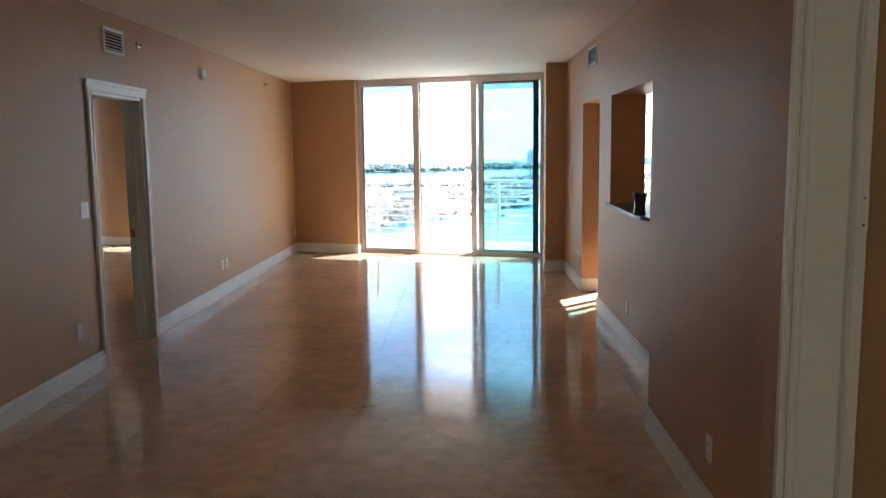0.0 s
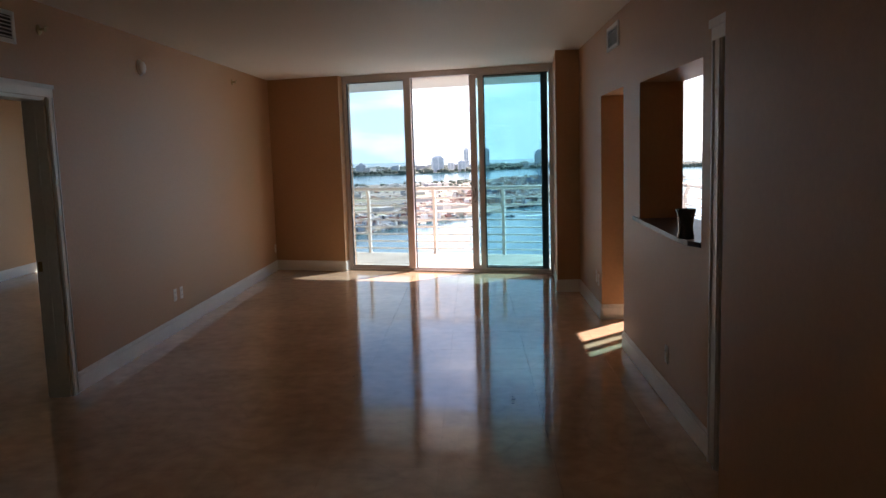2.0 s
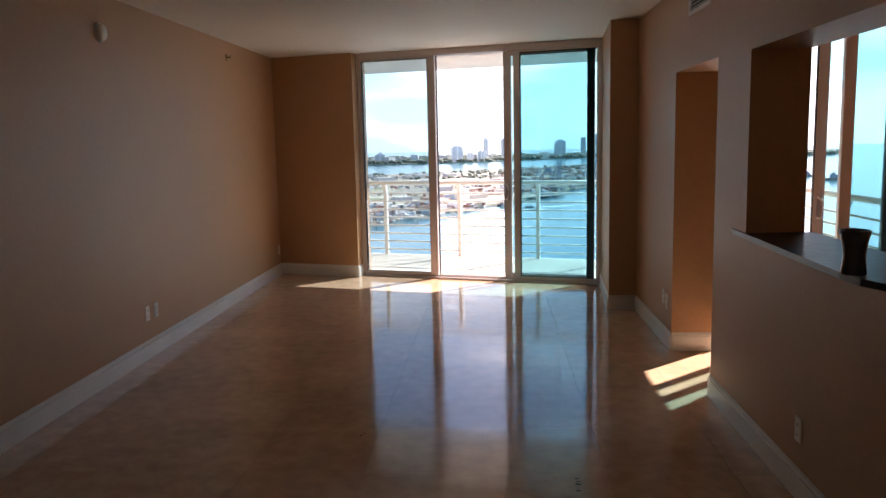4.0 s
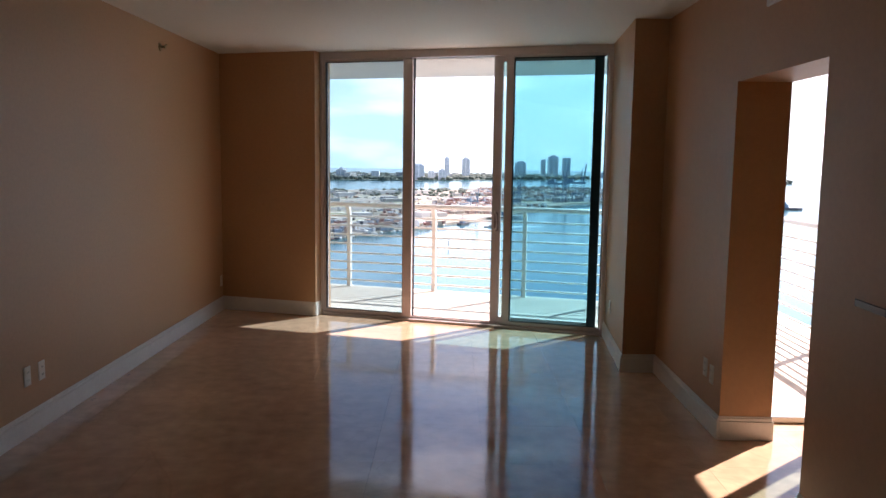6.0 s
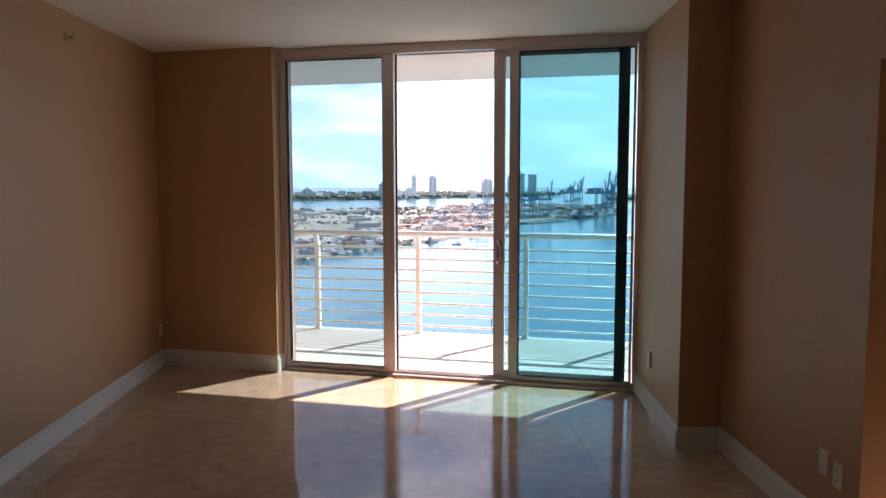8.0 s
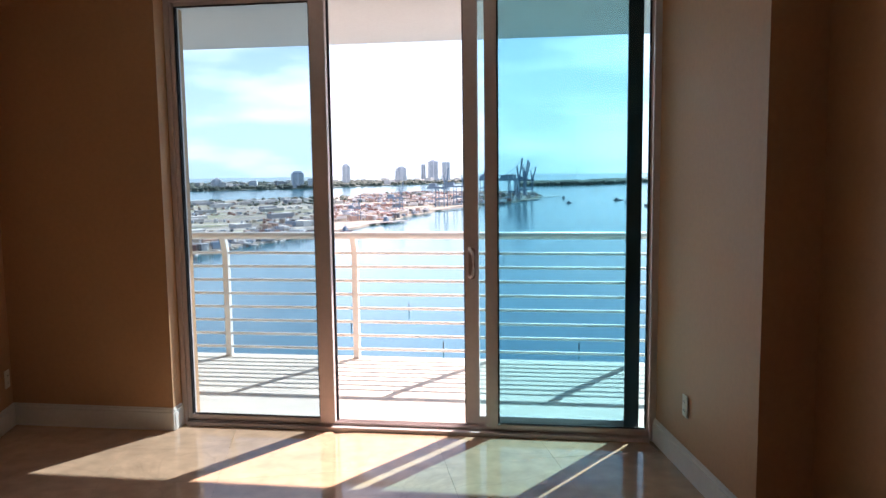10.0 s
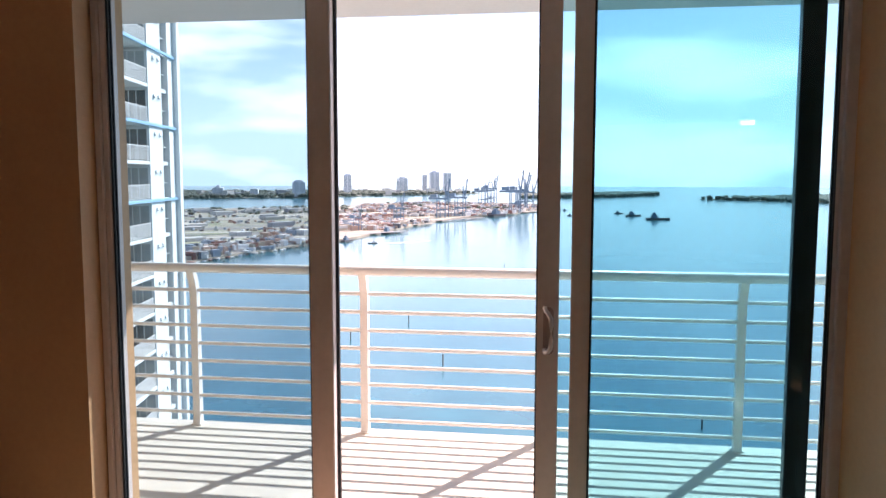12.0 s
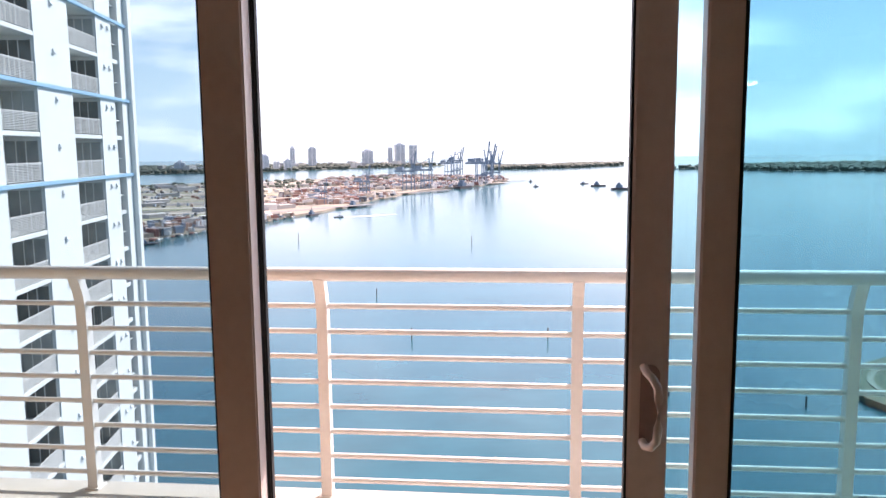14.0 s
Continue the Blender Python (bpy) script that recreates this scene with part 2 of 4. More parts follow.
# ---- large structure ----
inside = [(-6.9, -2.35), (3.2, -2.35), (3.2, 8.5), (1.555, 8.5), on_front(1.555, 0.06), on_front(-6.9, 0.06)]
floor = setting("floor", prism(inside, -0.25, -0.012), JOINT, "polished reddish beige marble tile floor", "floor")
setting("ceiling", prism(inside, TOP, TOP + 0.22), CEIL, "plain off-white painted ceiling", "ceiling")

setting("wall_west", boxes(((-3.0, -2.2, 0), (LEFT, 5.02, TOP)), ((-3.0, 5.93, 0), (LEFT, 12.06, TOP)), ((-3.0, 5.02, 2.09), (LEFT, 5.93, TOP))),
        WALL, "long tan painted wall with a doorway", "wall")
setting("wall_north", boxes(((-6.22, -0.12, -0.2), (-4.955, 0.24, TOP)), ((-7.2, 0, -0.2), (-6.22, 0.24, TOP)), ((-9.4, 0, 2.3), (-7.2, 0.24, TOP)), ((-10.4, 0, -0.2), (-9.4, 0.24, TOP)), m=FRONT),
        WALL, "tan painted wall beside the glass front", "wall")
setting("wall_east", boxes(((RIGHT, 4.47, 0), (1.55, 4.85, TOP)), ((RIGHT, 4.85, 0), (1.55, 6.38, 1.09)), ((RIGHT, 4.85, 2.09), (1.55, 6.38, TOP)),
                           ((RIGHT, 6.38, 0), (1.55, 6.98, TOP)), ((RIGHT, 6.98, 2.113), (1.55, 8.06, TOP)), ((RIGHT, 8.06, 0), (1.55, 10.9, TOP))),
        WALL, "thick tan wall with a pass-through and a doorway", "wall")
setting("wall_column", prism([(0.98, 9.54), (1.245, 9.54), (1.245, 10.9), on_front(1.105, 0.1), on_front(1.085, 0.0)], 0, TOP), WALL, "tan painted column beside the glass front", "wall")
setting("wall_entry", boxes(((NEAR, -2.2, 0), (1.10, 3.62, TOP)), ((1.10, 3.50, 0), (1.37, 3.62, TOP)), ((1.37, 3.5, 0), (1.5, 4.47, TOP)), ((RIGHT, 3.62, 2.12), (1.37, 4.47, TOP))),
        WALL, "tan wall of the entry in deep shade", "wall")
setting("wall_foyer", boxes(((0.76, 1.318, 0), (0.9595, 1.44, TOP))), WALL, "short tan wing wall behind the door frame", "wall")
setting("wall_south", boxes(((-3.0, -2.35, 0), (1.10, -2.2, TOP))), WALL, "plain tan wall closing the entry", "wall")
setting("wall_kitchen", boxes(((1.551, 4.40, 0), (3.2, 4.52, TOP)), ((3.1, 4.52, 0), (3.2, 8.5, TOP))), WALL, "plain tan kitchen wall", "wall")
setting("wall_bedroom", boxes(((-6.85, 2.9, 0), (-6.7, 13.0, TOP)), ((-6.7, 2.9, 0), (-3.0, 3.05, TOP))), WALL, "plain tan bedroom wall", "wall")

# balcony slabs, below and above
deck = [on_front(-9.5, 0.06), on_front(1.555, 0.06), (1.555, 8.505), (3.3, 8.505), on_front(3.3, 1.83), on_front(-9.5, 1.83)]
deck = list(reversed(deck))
setting("balcony_floor", prism(deck, -0.22, 0.008), BALC, "sunlit pale concrete balcony floor", "balcony")
setting("balcony_soffit", prism(deck, 2.645, 2.86), SOFFIT, "white stucco soffit above the balcony", "balcony")


def baseboard(points, label="white moulded baseboard along the wall"):
    """A skirting with a stepped top along points; the room lies to the right of the way."""
    bm = bmesh.new()
    for (x0, y0), (x1, y1) in zip(points, points[1:]):
        way = Vector((x1 - x0, y1 - y0, 0))
        m = Matrix.Translation((x0, y0, 0)) @ Matrix.Rotation(math.atan2(way.y, way.x), 4, "Z")
        n = way.length
        box(bm, (0, -0.016, 0.0), (n + 0.012, -0.0005, 0.115), m, 0.002)
        box(bm, (0, -0.011, 0.1155), (n + 0.008, -0.0005, 0.135), m, 0.003)
        box(bm, (0, -0.006, 0.1355), (n + 0.004, -0.0005, 0.145), m, 0.002)
    return setting("baseboard", bm, TRIM, label, "baseboard")


baseboard([(LEFT, -2.2), (LEFT, 4.945)])
baseboard([(LEFT, 6.005), on_front(LEFT, -0.12), on_front(-1.793, -0.12), on_front(-1.761, -0.012)])
baseboard([on_front(1.083), (0.98, 9.54), (1.24, 9.54), (1.24, 8.06), (1.55, 8.06)])
baseboard([(1.55, 6.98), (1.24, 6.98), (1.24, 4.648)])
baseboard([(1.10, 3.62), (0.96, 3.62), (0.96, 1.441)])
baseboard([(NEAR, 1.28), (NEAR, -2.2), (LEFT, -2.2)])
baseboard([(-6.7, 3.05), (-6.7, 13.0)])
baseboard([on_front(-6.7), on_front(-3.0)])


def casing(name, m, width, height, w=0.078, label="white moulded door casing"):
    """A door casing in the plane x = 0 that stands out to +x; the opening runs from y = 0 to width."""
    bm = bmesh.new()
    for y0, y1 in ((-w, 0), (width, width + w)):
        box(bm, (0.0005, y0, 0), (0.016, y1, height - 0.001), m, 0.002)
        box(bm, (0.0165, y0 + 0.008, 0), (0.021, y0 + 0.02, height - 0.001), m, 0.001)
        box(bm, (0.0165, y1 - 0.02, 0), (0.021, y1 - 0.008, height - 0.001), m, 0.001)
    box(bm, (0.0005, -w, height), (0.017, width + w, height + w), m, 0.002)
    box(bm, (0.0175, -w - 0.006, height + w - 0.022), (0.026, width + w + 0.006, height + w + 0.006), m, 0.002)
    box(bm, (0.0175, -w + 0.01, height + 0.008), (0.022, width + w - 0.01, height + 0.022), m, 0.001)
    return setting(name, bm, TRIM, label, "trim")


casing("trim", Matrix.Translation((LEFT, 5.02, 0)), 0.91, 2.09)
casing("trim", Matrix.Translation((-3.0, 5.93, 0)) @ Matrix.Rotation(math.pi, 4, "Z"), 0.91, 2.09)
jamb = setting("door_jamb", boxes(((-2.998, 5.0205, 0), (-2.852, 5.042, 2.089)), ((-2.998, 5.908, 0), (-2.852, 5.9295, 2.089)), ((-2.998, 5.0425, 2.066), (-2.852, 5.9075, 2.089)),
                                  ((-2.955, 5.8985, 0), (-2.915, 5.9075, 2.066))), TRIM, "white painted door jamb", "door frame")
part("strike_plate", boxes(((-2.992, 5.9055, 0.90), (-2.962, 5.9079, 0.97))), BRASS, jamb, "brass strike plate")

# casing of the doorway next to the pass-through
side = setting("door_frame_kitchen", boxes(((1.222, 4.49, 0), (1.2395, 4.635, 2.14)), ((1.215, 4.505, 0), (1.2215, 4.52, 2.14)), ((1.215, 4.605, 0), (1.2215, 4.622, 2.14)),
                                           ((1.24, 4.45, 0), (1.369, 4.469, 2.10)), ((1.222, 3.63, 2.141), (1.2395, 4.655, 2.235)), ((1.212, 3.63, 2.205), (1.2215, 4.67, 2.245)),
                                           ((1.24, 3.63, 2.10), (1.369, 4.469, 2.119))), TRIM, "white moulded casing of a doorway in shade", "trim")
# ---- glass front ----
def stile(name, lo, hi, parent, material=ALU, label=""):
    return local(name, boxes((lo, hi), bevel=0.004), material, parent, label)


def glass(name, lo, hi, parent, material):
    return local(name, boxes((lo, hi)), material, parent)


front = thing("window_1", FRONT, "floor-to-ceiling aluminium glass front, its middle section open", "sliding door", kind="structure")
local("window_frame", boxes(((-4.952, -0.01, 0.0), (-4.9205, 0.13, TOP - 0.002)), ((-2.03, -0.01, 0.0), (-1.985, 0.13, TOP - 0.002)), ((-4.92, -0.01, 2.645), (-2.0305, 0.13, TOP - 0.002)), bevel=0.004), ALU, front)
local("window_sill", boxes(((-4.92, -0.03, -0.01), (-2.0305, 0.13, 0.022)), ((-4.92, 0.02, 0.0225), (-2.0305, 0.028, 0.04)), ((-4.92, 0.07, 0.0225), (-2.0305, 0.078, 0.045)), bevel=0.002), ALU, front, "grey metal door track")
for name, u0, u1, d0 in (("fixed_panel", -4.9195, -3.945, 0.0), ("fixed_panel", -2.995, -2.035, 0.0)):
    left_w, right_w = (0.025, 0.095) if u0 < -4 else (0.072, 0.012)
    stile("mullion", (u0, d0, 0.041), (u0 + left_w, d0 + 0.05, 2.644), front)
    stile("mullion", (u1 - right_w, d0, 0.041), (u1, d0 + 0.05, 2.644), front)
    stile("rail", (u0 + left_w + 0.0005, d0 + 0.004, 0.041), (u1 - right_w - 0.0005, d0 + 0.046, 0.066), front)
    stile("rail", (u0 + left_w + 0.0005, d0 + 0.004, 2.622), (u1 - right_w - 0.0005, d0 + 0.046, 2.644), front)
    glass("pane", (u0 + left_w - 0.004, d0 + 0.022, 0.06), (u1 - right_w + 0.004, d0 + 0.028, 2.63), front, GLASS_A if u0 < -4 else GLASS_B)
    stile("gasket", (u0 + left_w + 0.0005, d0 + 0.0285, 0.067), (u0 + left_w + 0.009, d0 + 0.044, 2.621), front, GASKET, "black rubber gasket")
    stile("gasket", (u1 - right_w - 0.009, d0 + 0.0285, 0.067), (u1 - right_w - 0.0005, d0 + 0.044, 2.621), front, GASKET, "black rubber gasket")
for u0, u1 in ((-4.894, -4.0405), (-2.9225, -2.0475)):
    stile("gasket", (u0, 0.006, 0.0665), (u0 + 0.009, 0.0215, 2.6215), front, GASKET, "black rubber gasket")
    stile("gasket", (u1 - 0.005, 0.006, 0.0665), (u1, 0.0215, 2.6215), front, GASKET, "black rubber gasket")
    stile("gasket", (u0 + 0.0095, 0.006, 2.612), (u1 - 0.0055, 0.0215, 2.6215), front, GASKET, "black rubber gasket")
    stile("gasket", (u0 + 0.0095, 0.006, 0.0665), (u1 - 0.0055, 0.0215, 0.075), front, GASKET, "black rubber gasket")
stile("gasket", (-3.948, 0.051, 0.041), (-3.935, 0.075, 2.644), front, GASKET, "black weather strip")


def sliding_panel(m, width, height, label):
    """A sliding glass panel; its handle stile stands at u = 0."""
    door = thing("sliding_glass_door", m, label, "sliding door")
    w = 0.085
    # the trailing stile's colour is darkened as if seen through the panes
    for u in (0, width - w):
        local("stile", boxes(((u, 0, 0), (u + w, 0.045, height)), bevel=0.004), ALU if u == 0 else ALU_DIMMED, door, "" if u == 0 else "trailing stile, coloured dark as if seen through glass")
    for z in (0, height - 0.05):
        local("rail", boxes(((w + 0.0005, 0.003, z), (width - w - 0.0005, 0.042, z + 0.05)), bevel=0.003), ALU, door)
    local("pane", boxes(((w - 0.004, 0.02, 0.045), (width - w + 0.004, 0.026, height - 0.045))), GLASS_B, door, "blue-green tinted glass pane")
    local("edge_strip", boxes(((-0.006, 0.008, 0.002), (-0.0005, 0.037, height - 0.002))), GASKET, door, "black edge strip")
    oval = [(0.045 + 0.021 * math.cos(a), (0.075 if math.sin(a) > 0 else -0.075) + 0.021 * math.sin(a)) for a in [k * math.tau / 20 + 0.01 for k in range(20)]]
    bm = prism(oval, 0.0, 0.005)
    bmesh.ops.transform(bm, matrix=Matrix.Translation((0, -0.0005, 1.0)) @ Matrix.Rotation(math.pi / 2, 4, "X"), verts=bm.verts)
    plate = local("handle_plate", bm, RECESS, door, "dark oval handle plate")
    bm = bmesh.new()
    tube(bm, [(x, y, z) for x, y, z in ((0.030, -0.006, 0.925), (0.034, -0.022, 0.918), (0.044, -0.038, 0.922), (0.054, -0.046, 0.938), (0.057, -0.048, 0.97), (0.057, -0.048, 1.03),
                                         (0.054, -0.046, 1.058), (0.044, -0.038, 1.076), (0.034, -0.022, 1.084), (0.030, -0.006, 1.094))], 0.009, 10)
    local("handle", bm, ALU, plate, "curved metal pull handle", True)
    return door


sliding_panel(FRONT @ Matrix.Translation((-3.125, 0.062, 0.046)), 1.04, 2.596, "blue-green tinted sliding glass door, slid open")

# kitchen glass front
kfront = thing("window_2", Matrix.Translation((1.555, 8.42, 0)), "aluminium glass front of the kitchen, standing open", "sliding door", kind="structure")
local("window_frame", boxes(((0.001, 0, 0), (0.04, 0.085, TOP - 0.002)), ((1.50, 0, 0), (1.544, 0.085, TOP - 0.002)), ((0.0405, 0, 2.645), (1.4995, 0.085, TOP - 0.002)), bevel=0.004), ALU, kfront)
local("window_sill", boxes(((0.0405, -0.02, -0.01), (1.4995, 0.085, 0.03)), bevel=0.003), STEEL, kfront)
stile("mullion", (1.055, 0, 0.031), (1.145, 0.05, 2.644), kfront)
glass("pane", (1.146, 0.022, 0.031), (1.499, 0.028, 2.644), kfront, GLASS_B)
sliding_panel(Matrix.Translation((2.45, 8.512, 0.046)), 0.63, 2.56, "white-framed sliding kitchen glass door, slid open")

# bedroom glass
bed = thing("window_3", FRONT, "aluminium bedroom window with tinted glass", "window", kind="structure")
local("window_frame", boxes(((-9.399, 0.05, -0.01), (-9.34, 0.15, 2.299)), ((-7.26, 0.05, -0.01), (-7.201, 0.15, 2.299)), ((-9.3395, 0.05, 2.24), (-7.2605, 0.15, 2.299)), ((-9.3395, 0.05, -0.01), (-7.2605, 0.15, 0.05)), ((-8.33, 0.06, 0.0505), (-8.27, 0.14, 2.2395)), bevel=0.003), ALU, bed)
glass("pane", (-9.3395, 0.1, 0.0505), (-8.3305, 0.106, 2.2395), bed, GLASS_A)
glass("pane", (-8.2695, 0.1, 0.0505), (-7.2605, 0.106, 2.2395), bed, GLASS_A)


# ---- balcony railing ----
def railing(m, length, posts, label):
    """A white railing along +x of m: round top rail, eight bars, posts that bend under the rail."""
    rail = thing("balcony_railing", m, label, "railing", "balcony railing")
    bm = bmesh.new()
    rod(bm, (0, 0, 1.064), (length, 0, 1.064), 0.031, 16)
    local("top_rail", bm, RAILP, rail, "", True)
    for k in range(8):
        bm = bmesh.new()
        rod(bm, (0, 0.045, 0.912 - 0.1175 * k), (length, 0.045, 0.912 - 0.1175 * k), 0.0128, 10)
        local("bar", bm, RAILP, rail, "", True)
    for u in posts:
        bm = bmesh.new()
        prof = [(0.05, 0.008), (0.05, 0.86), (0.046, 0.92), (0.034, 0.97), (0.017, 1.01), (0.0, 1.042)]
        for (d0, z0), (d1, z1) in zip(prof, prof[1:]):
            vs = [bm.verts.new(p) for p in ((u - 0.024, d0 - 0.026, z0), (u + 0.024, d0 - 0.026, z0), (u + 0.024, d0 + 0.026, z0), (u - 0.024, d0 + 0.026, z0),
                                             (u - 0.024, d1 - 0.026, z1), (u + 0.024, d1 - 0.026, z1), (u + 0.024, d1 + 0.026, z1), (u - 0.024, d1 + 0.026, z1))]
            for f in ((0, 1, 5, 4), (1, 2, 6, 5), (2, 3, 7, 6), (3, 0, 4, 7)):
                bm.faces.new([vs[i] for i in f])
        box(bm, (u - 0.035, 0.012, 0.008), (u + 0.035, 0.088, 0.016))
        bmesh.ops.remove_doubles(bm, verts=bm.verts, dist=0.0005)
        local("post", bm, RAILP, rail)
    return rail


U0 = -9.3
corner = Vector((*on_front(3.13, 1.71), 0))
u_corner = corner.dot(UW)
railing(FRONT @ Matrix.Translation((U0, 1.71, 0)), u_corner - U0, [u - U0 for u in (-8.86, -7.71, -6.56, -5.40, -4.255, -3.115, -1.955, -0.82)], "white painted metal balcony railing with horizontal bars")
railing(Matrix.Translation((3.13, 8.53, 0)) @ Matrix.Rotation(math.pi / 2, 4, "Z"), corner.y - 8.53, [0.85, 1.95, corner.y - 8.56], "white painted metal railing at the balcony's return")


# ---- fixtures ----
def outlet(m, label, kind_of="outlet", two=True):
    """A wall plate in the plane x = 0 facing +x."""
    ob = thing("wall_" + kind_of, m, label, kind_of)
    local("plate", boxes(((0, -0.035, -0.058), (0.006, 0.035, 0.058)), bevel=0.0025), PLASTIC, ob)
    if kind_of == "outlet":
        for z in (-0.024, 0.024):
            s = local("socket", boxes(((0.0062, -0.016, z - 0.016), (0.0085, 0.016, z + 0.016)), bevel=0.001), PLASTIC, ob)
            local("slot", boxes(((0.0086, -0.008, z - 0.006), (0.0092, -0.005, z + 0.006)), ((0.0086, 0.005, z - 0.006), (0.0092, 0.008, z + 0.006))), DARK, s)
    return ob


FLIP = Matrix.Rotation(math.pi, 4, "Z")
for y, z in ((7.93, 0.355), (8.09, 0.35), (4.62, 0.36), (11.77, 0.32)):
    outlet(Matrix.Translation((LEFT, y, z)), "ivory plastic wall outlet low on the tan wall")
for x, y, z in ((RIGHT, 5.56, 0.32), (RIGHT, 8.345, 0.37), (RIGHT, 8.225, 0.355), (NEAR, 2.5, 0.33)):
    outlet(Matrix.Translation((x, y, z)) @ FLIP, "ivory plastic wall outlet above the baseboard")
outlet(Matrix.Translation((1.037, 10.33, 0.37)) @ Matrix.Rotation(radians(180 - 4.6), 4, "Z"), "ivory plastic wall outlet on the column")
outlet(Matrix.Translation((-6.7, 11.0, 0.36)), "ivory plastic wall outlet in the bedroom")

switch = thing("light_switch", (LEFT, 4.81, 1.22), "ivory double light switch beside the doorway", "switch")
local("plate", boxes(((0, -0.058, -0.058), (0.006, 0.058, 0.058)), bevel=0.0025), PLASTIC, switch)
for y in (-0.024, 0.024):
    local("rocker", boxes(((0.0062, y - 0.016, -0.033), (0.010, y + 0.016, 0.033)), bevel=0.0015), TRIM, switch)


def vent(m, width, height, label):
    """A return-air grille in the plane x = 0 facing +x."""
    ob = thing("air_vent", m, label, "vent")
    w, h, f = width / 2, height / 2, 0.028
    local("backing", boxes(((0.0005, -w + f, -h + f), (0.002, w - f, h - f))), DARK, ob)
    local("frame", boxes(((0.0005, -w, -h), (0.012, -w + f, h)), ((0.0005, w - f, -h), (0.012, w, h)), ((0.0005, -w + f + 0.0003, h - f), (0.0115, w - f - 0.0003, h)), ((0.0005, -w + f + 0.0003, -h), (0.0115, w - f - 0.0003, -h + f)), bevel=0.002), TRIM, ob)
    count = 6
    for k in range(count):
        z = -h + f + (k + 0.5) * (2 * h - 2 * f) / count
        local("slat", boxes(((-0.001, -w + f, -0.0012), (0.017, w - f, 0.0012)), m=Matrix.Translation((0.006, 0, z)) @ Matrix.Rotation(radians(35), 4, "Y") @ Matrix.Translation((-0.006, 0, 0))), TRIM, ob)
    return ob


vent(Matrix.Translation((LEFT, 5.46, 2.50)), 0.36, 0.20, "white louvred air vent high on the tan wall")
vent(Matrix.Translation((RIGHT, 7.42, 2.555)) @ FLIP, 0.52, 0.20, "white louvred air vent above the kitchen doorway")

alarm = thing("smoke_alarm", Matrix.Translation((LEFT, 7.515, 2.45)) @ Matrix.Rotation(math.pi / 2, 4, "Y"), "round white smoke alarm high on the wall", "smoke alarm")
local("base", lathe(bmesh.new(), [(0.001, 0.0), (0.068, 0.0), (0.068, 0.012), (0.001, 0.0125)], 32), TRIM, alarm, "", True)
local("cover", lathe(bmesh.new(), [(0.055, 0.0127), (0.058, 0.02), (0.052, 0.036), (0.03, 0.042), (0.001, 0.043)], 32), TRIM, alarm, "", True)

for y, z in ((5.933, 2.535), (10.18, 2.555)):
    s = thing("sidewall_sprinkler", Matrix.Translation((LEFT, y, z)) @ Matrix.Rotation(math.pi / 2, 4, "Y"), "small bronze sidewall sprinkler head below the ceiling", "sprinkler")
    local("escutcheon", lathe(bmesh.new(), [(0.001, 0), (0.036, 0), (0.03, 0.008), (0.001, 0.009)], 24), BRASS, s, "", True)
    local("nozzle", lathe(bmesh.new(), [(0.009, 0.0085), (0.009, 0.04), (0.018, 0.042), (0.018, 0.046), (0.001, 0.047)], 16), BRASS, s)
    local("deflector", boxes(((-0.02, -0.014, 0.047), (-0.016, 0.014, 0.062))), BRASS, s)

# pass-through ledge and vase
setting("counter_ledge", prism([(1.60, 4.852), (1.60, 6.378), (1.239, 6.378), (1.239, 6.62), (1.232, 6.60), (1.19, 5.12), (1.2, 4.97), (1.239, 4.87)], 1.0905, 1.118), GRANITE, "dark polished granite ledge of the pass-through", "counter")
vase = part("vase", lathe(bmesh.new(), [(0.046, 0), (0.047, 0.01), (0.040, 0.05), (0.039, 0.075), (0.044, 0.11), (0.056, 0.165), (0.053, 0.166), (0.041, 0.11), (0.036, 0.075), (0.036, 0.012), (0.001, 0.011)], 36, (1.215, 5.06, 1.121)), VASE, None, "", True)
tagged(vase, "dark smoked glass vase, waisted, on the granite ledge", "vase")

# door frame at the end of the foyer, and an unseen light added to brighten it
frame_board = thing("door_frame_foyer", (0, 1.318, 0), "white moulded door frame with metal strike plates", "door frame", kind="structure")
local("moulding", boxes(((0.752, -0.030, 0), (0.764, 0.0, 2.40)), ((0.7645, -0.022, 0), (0.774, 0.0, 2.40)), ((0.7745, -0.034, 0), (0.794, 0.0, 2.40)), bevel=0.004), TRIM, frame_board)
local("board", boxes(((0.798, -0.026, 0), (0.908, -0.0005, 2.40)), bevel=0.003), TRIM, frame_board)
local("bead", boxes(((0.9105, -0.024, 0), (0.914, -0.0005, 2.40)), ((0.9165, -0.026, 0), (0.920, -0.0005, 2.40)), bevel=0.001), TRIM, frame_board)
local("board", boxes(((0.9225, -0.028, 0), (0.9585, -0.0005, 2.40)), bevel=0.004), TRIM, frame_board)
for z0, z1 in ((1.40, 1.50), (2.02, 2.13)):
    plate = local("strike_plate", boxes(((0.939, -0.031, z0), (0.957, -0.0283, z1)), bevel=0.001), TRIM, frame_board, "painted metal strike plate")
    local("screw", boxes(((0.942, -0.0325, z0 + 0.012), (0.947, -0.0311, z0 + 0.017)), ((0.942, -0.0325, z1 - 0.017), (0.947, -0.0311, z1 - 0.012))), DARK, plate)
# added lamp, never in view; replaces the corridor light on the door frame
added_lamp = thing("added_foyer_light", (0.0, -1.6, TOP), "unseen round ceiling light added in place of the corridor's light", "ceiling light")
local("base", lathe(bmesh.new(), [(0.001, -0.001), (0.17, -0.001), (0.17, -0.03), (0.001, -0.0305)], 32), TRIM, added_lamp, "", True)
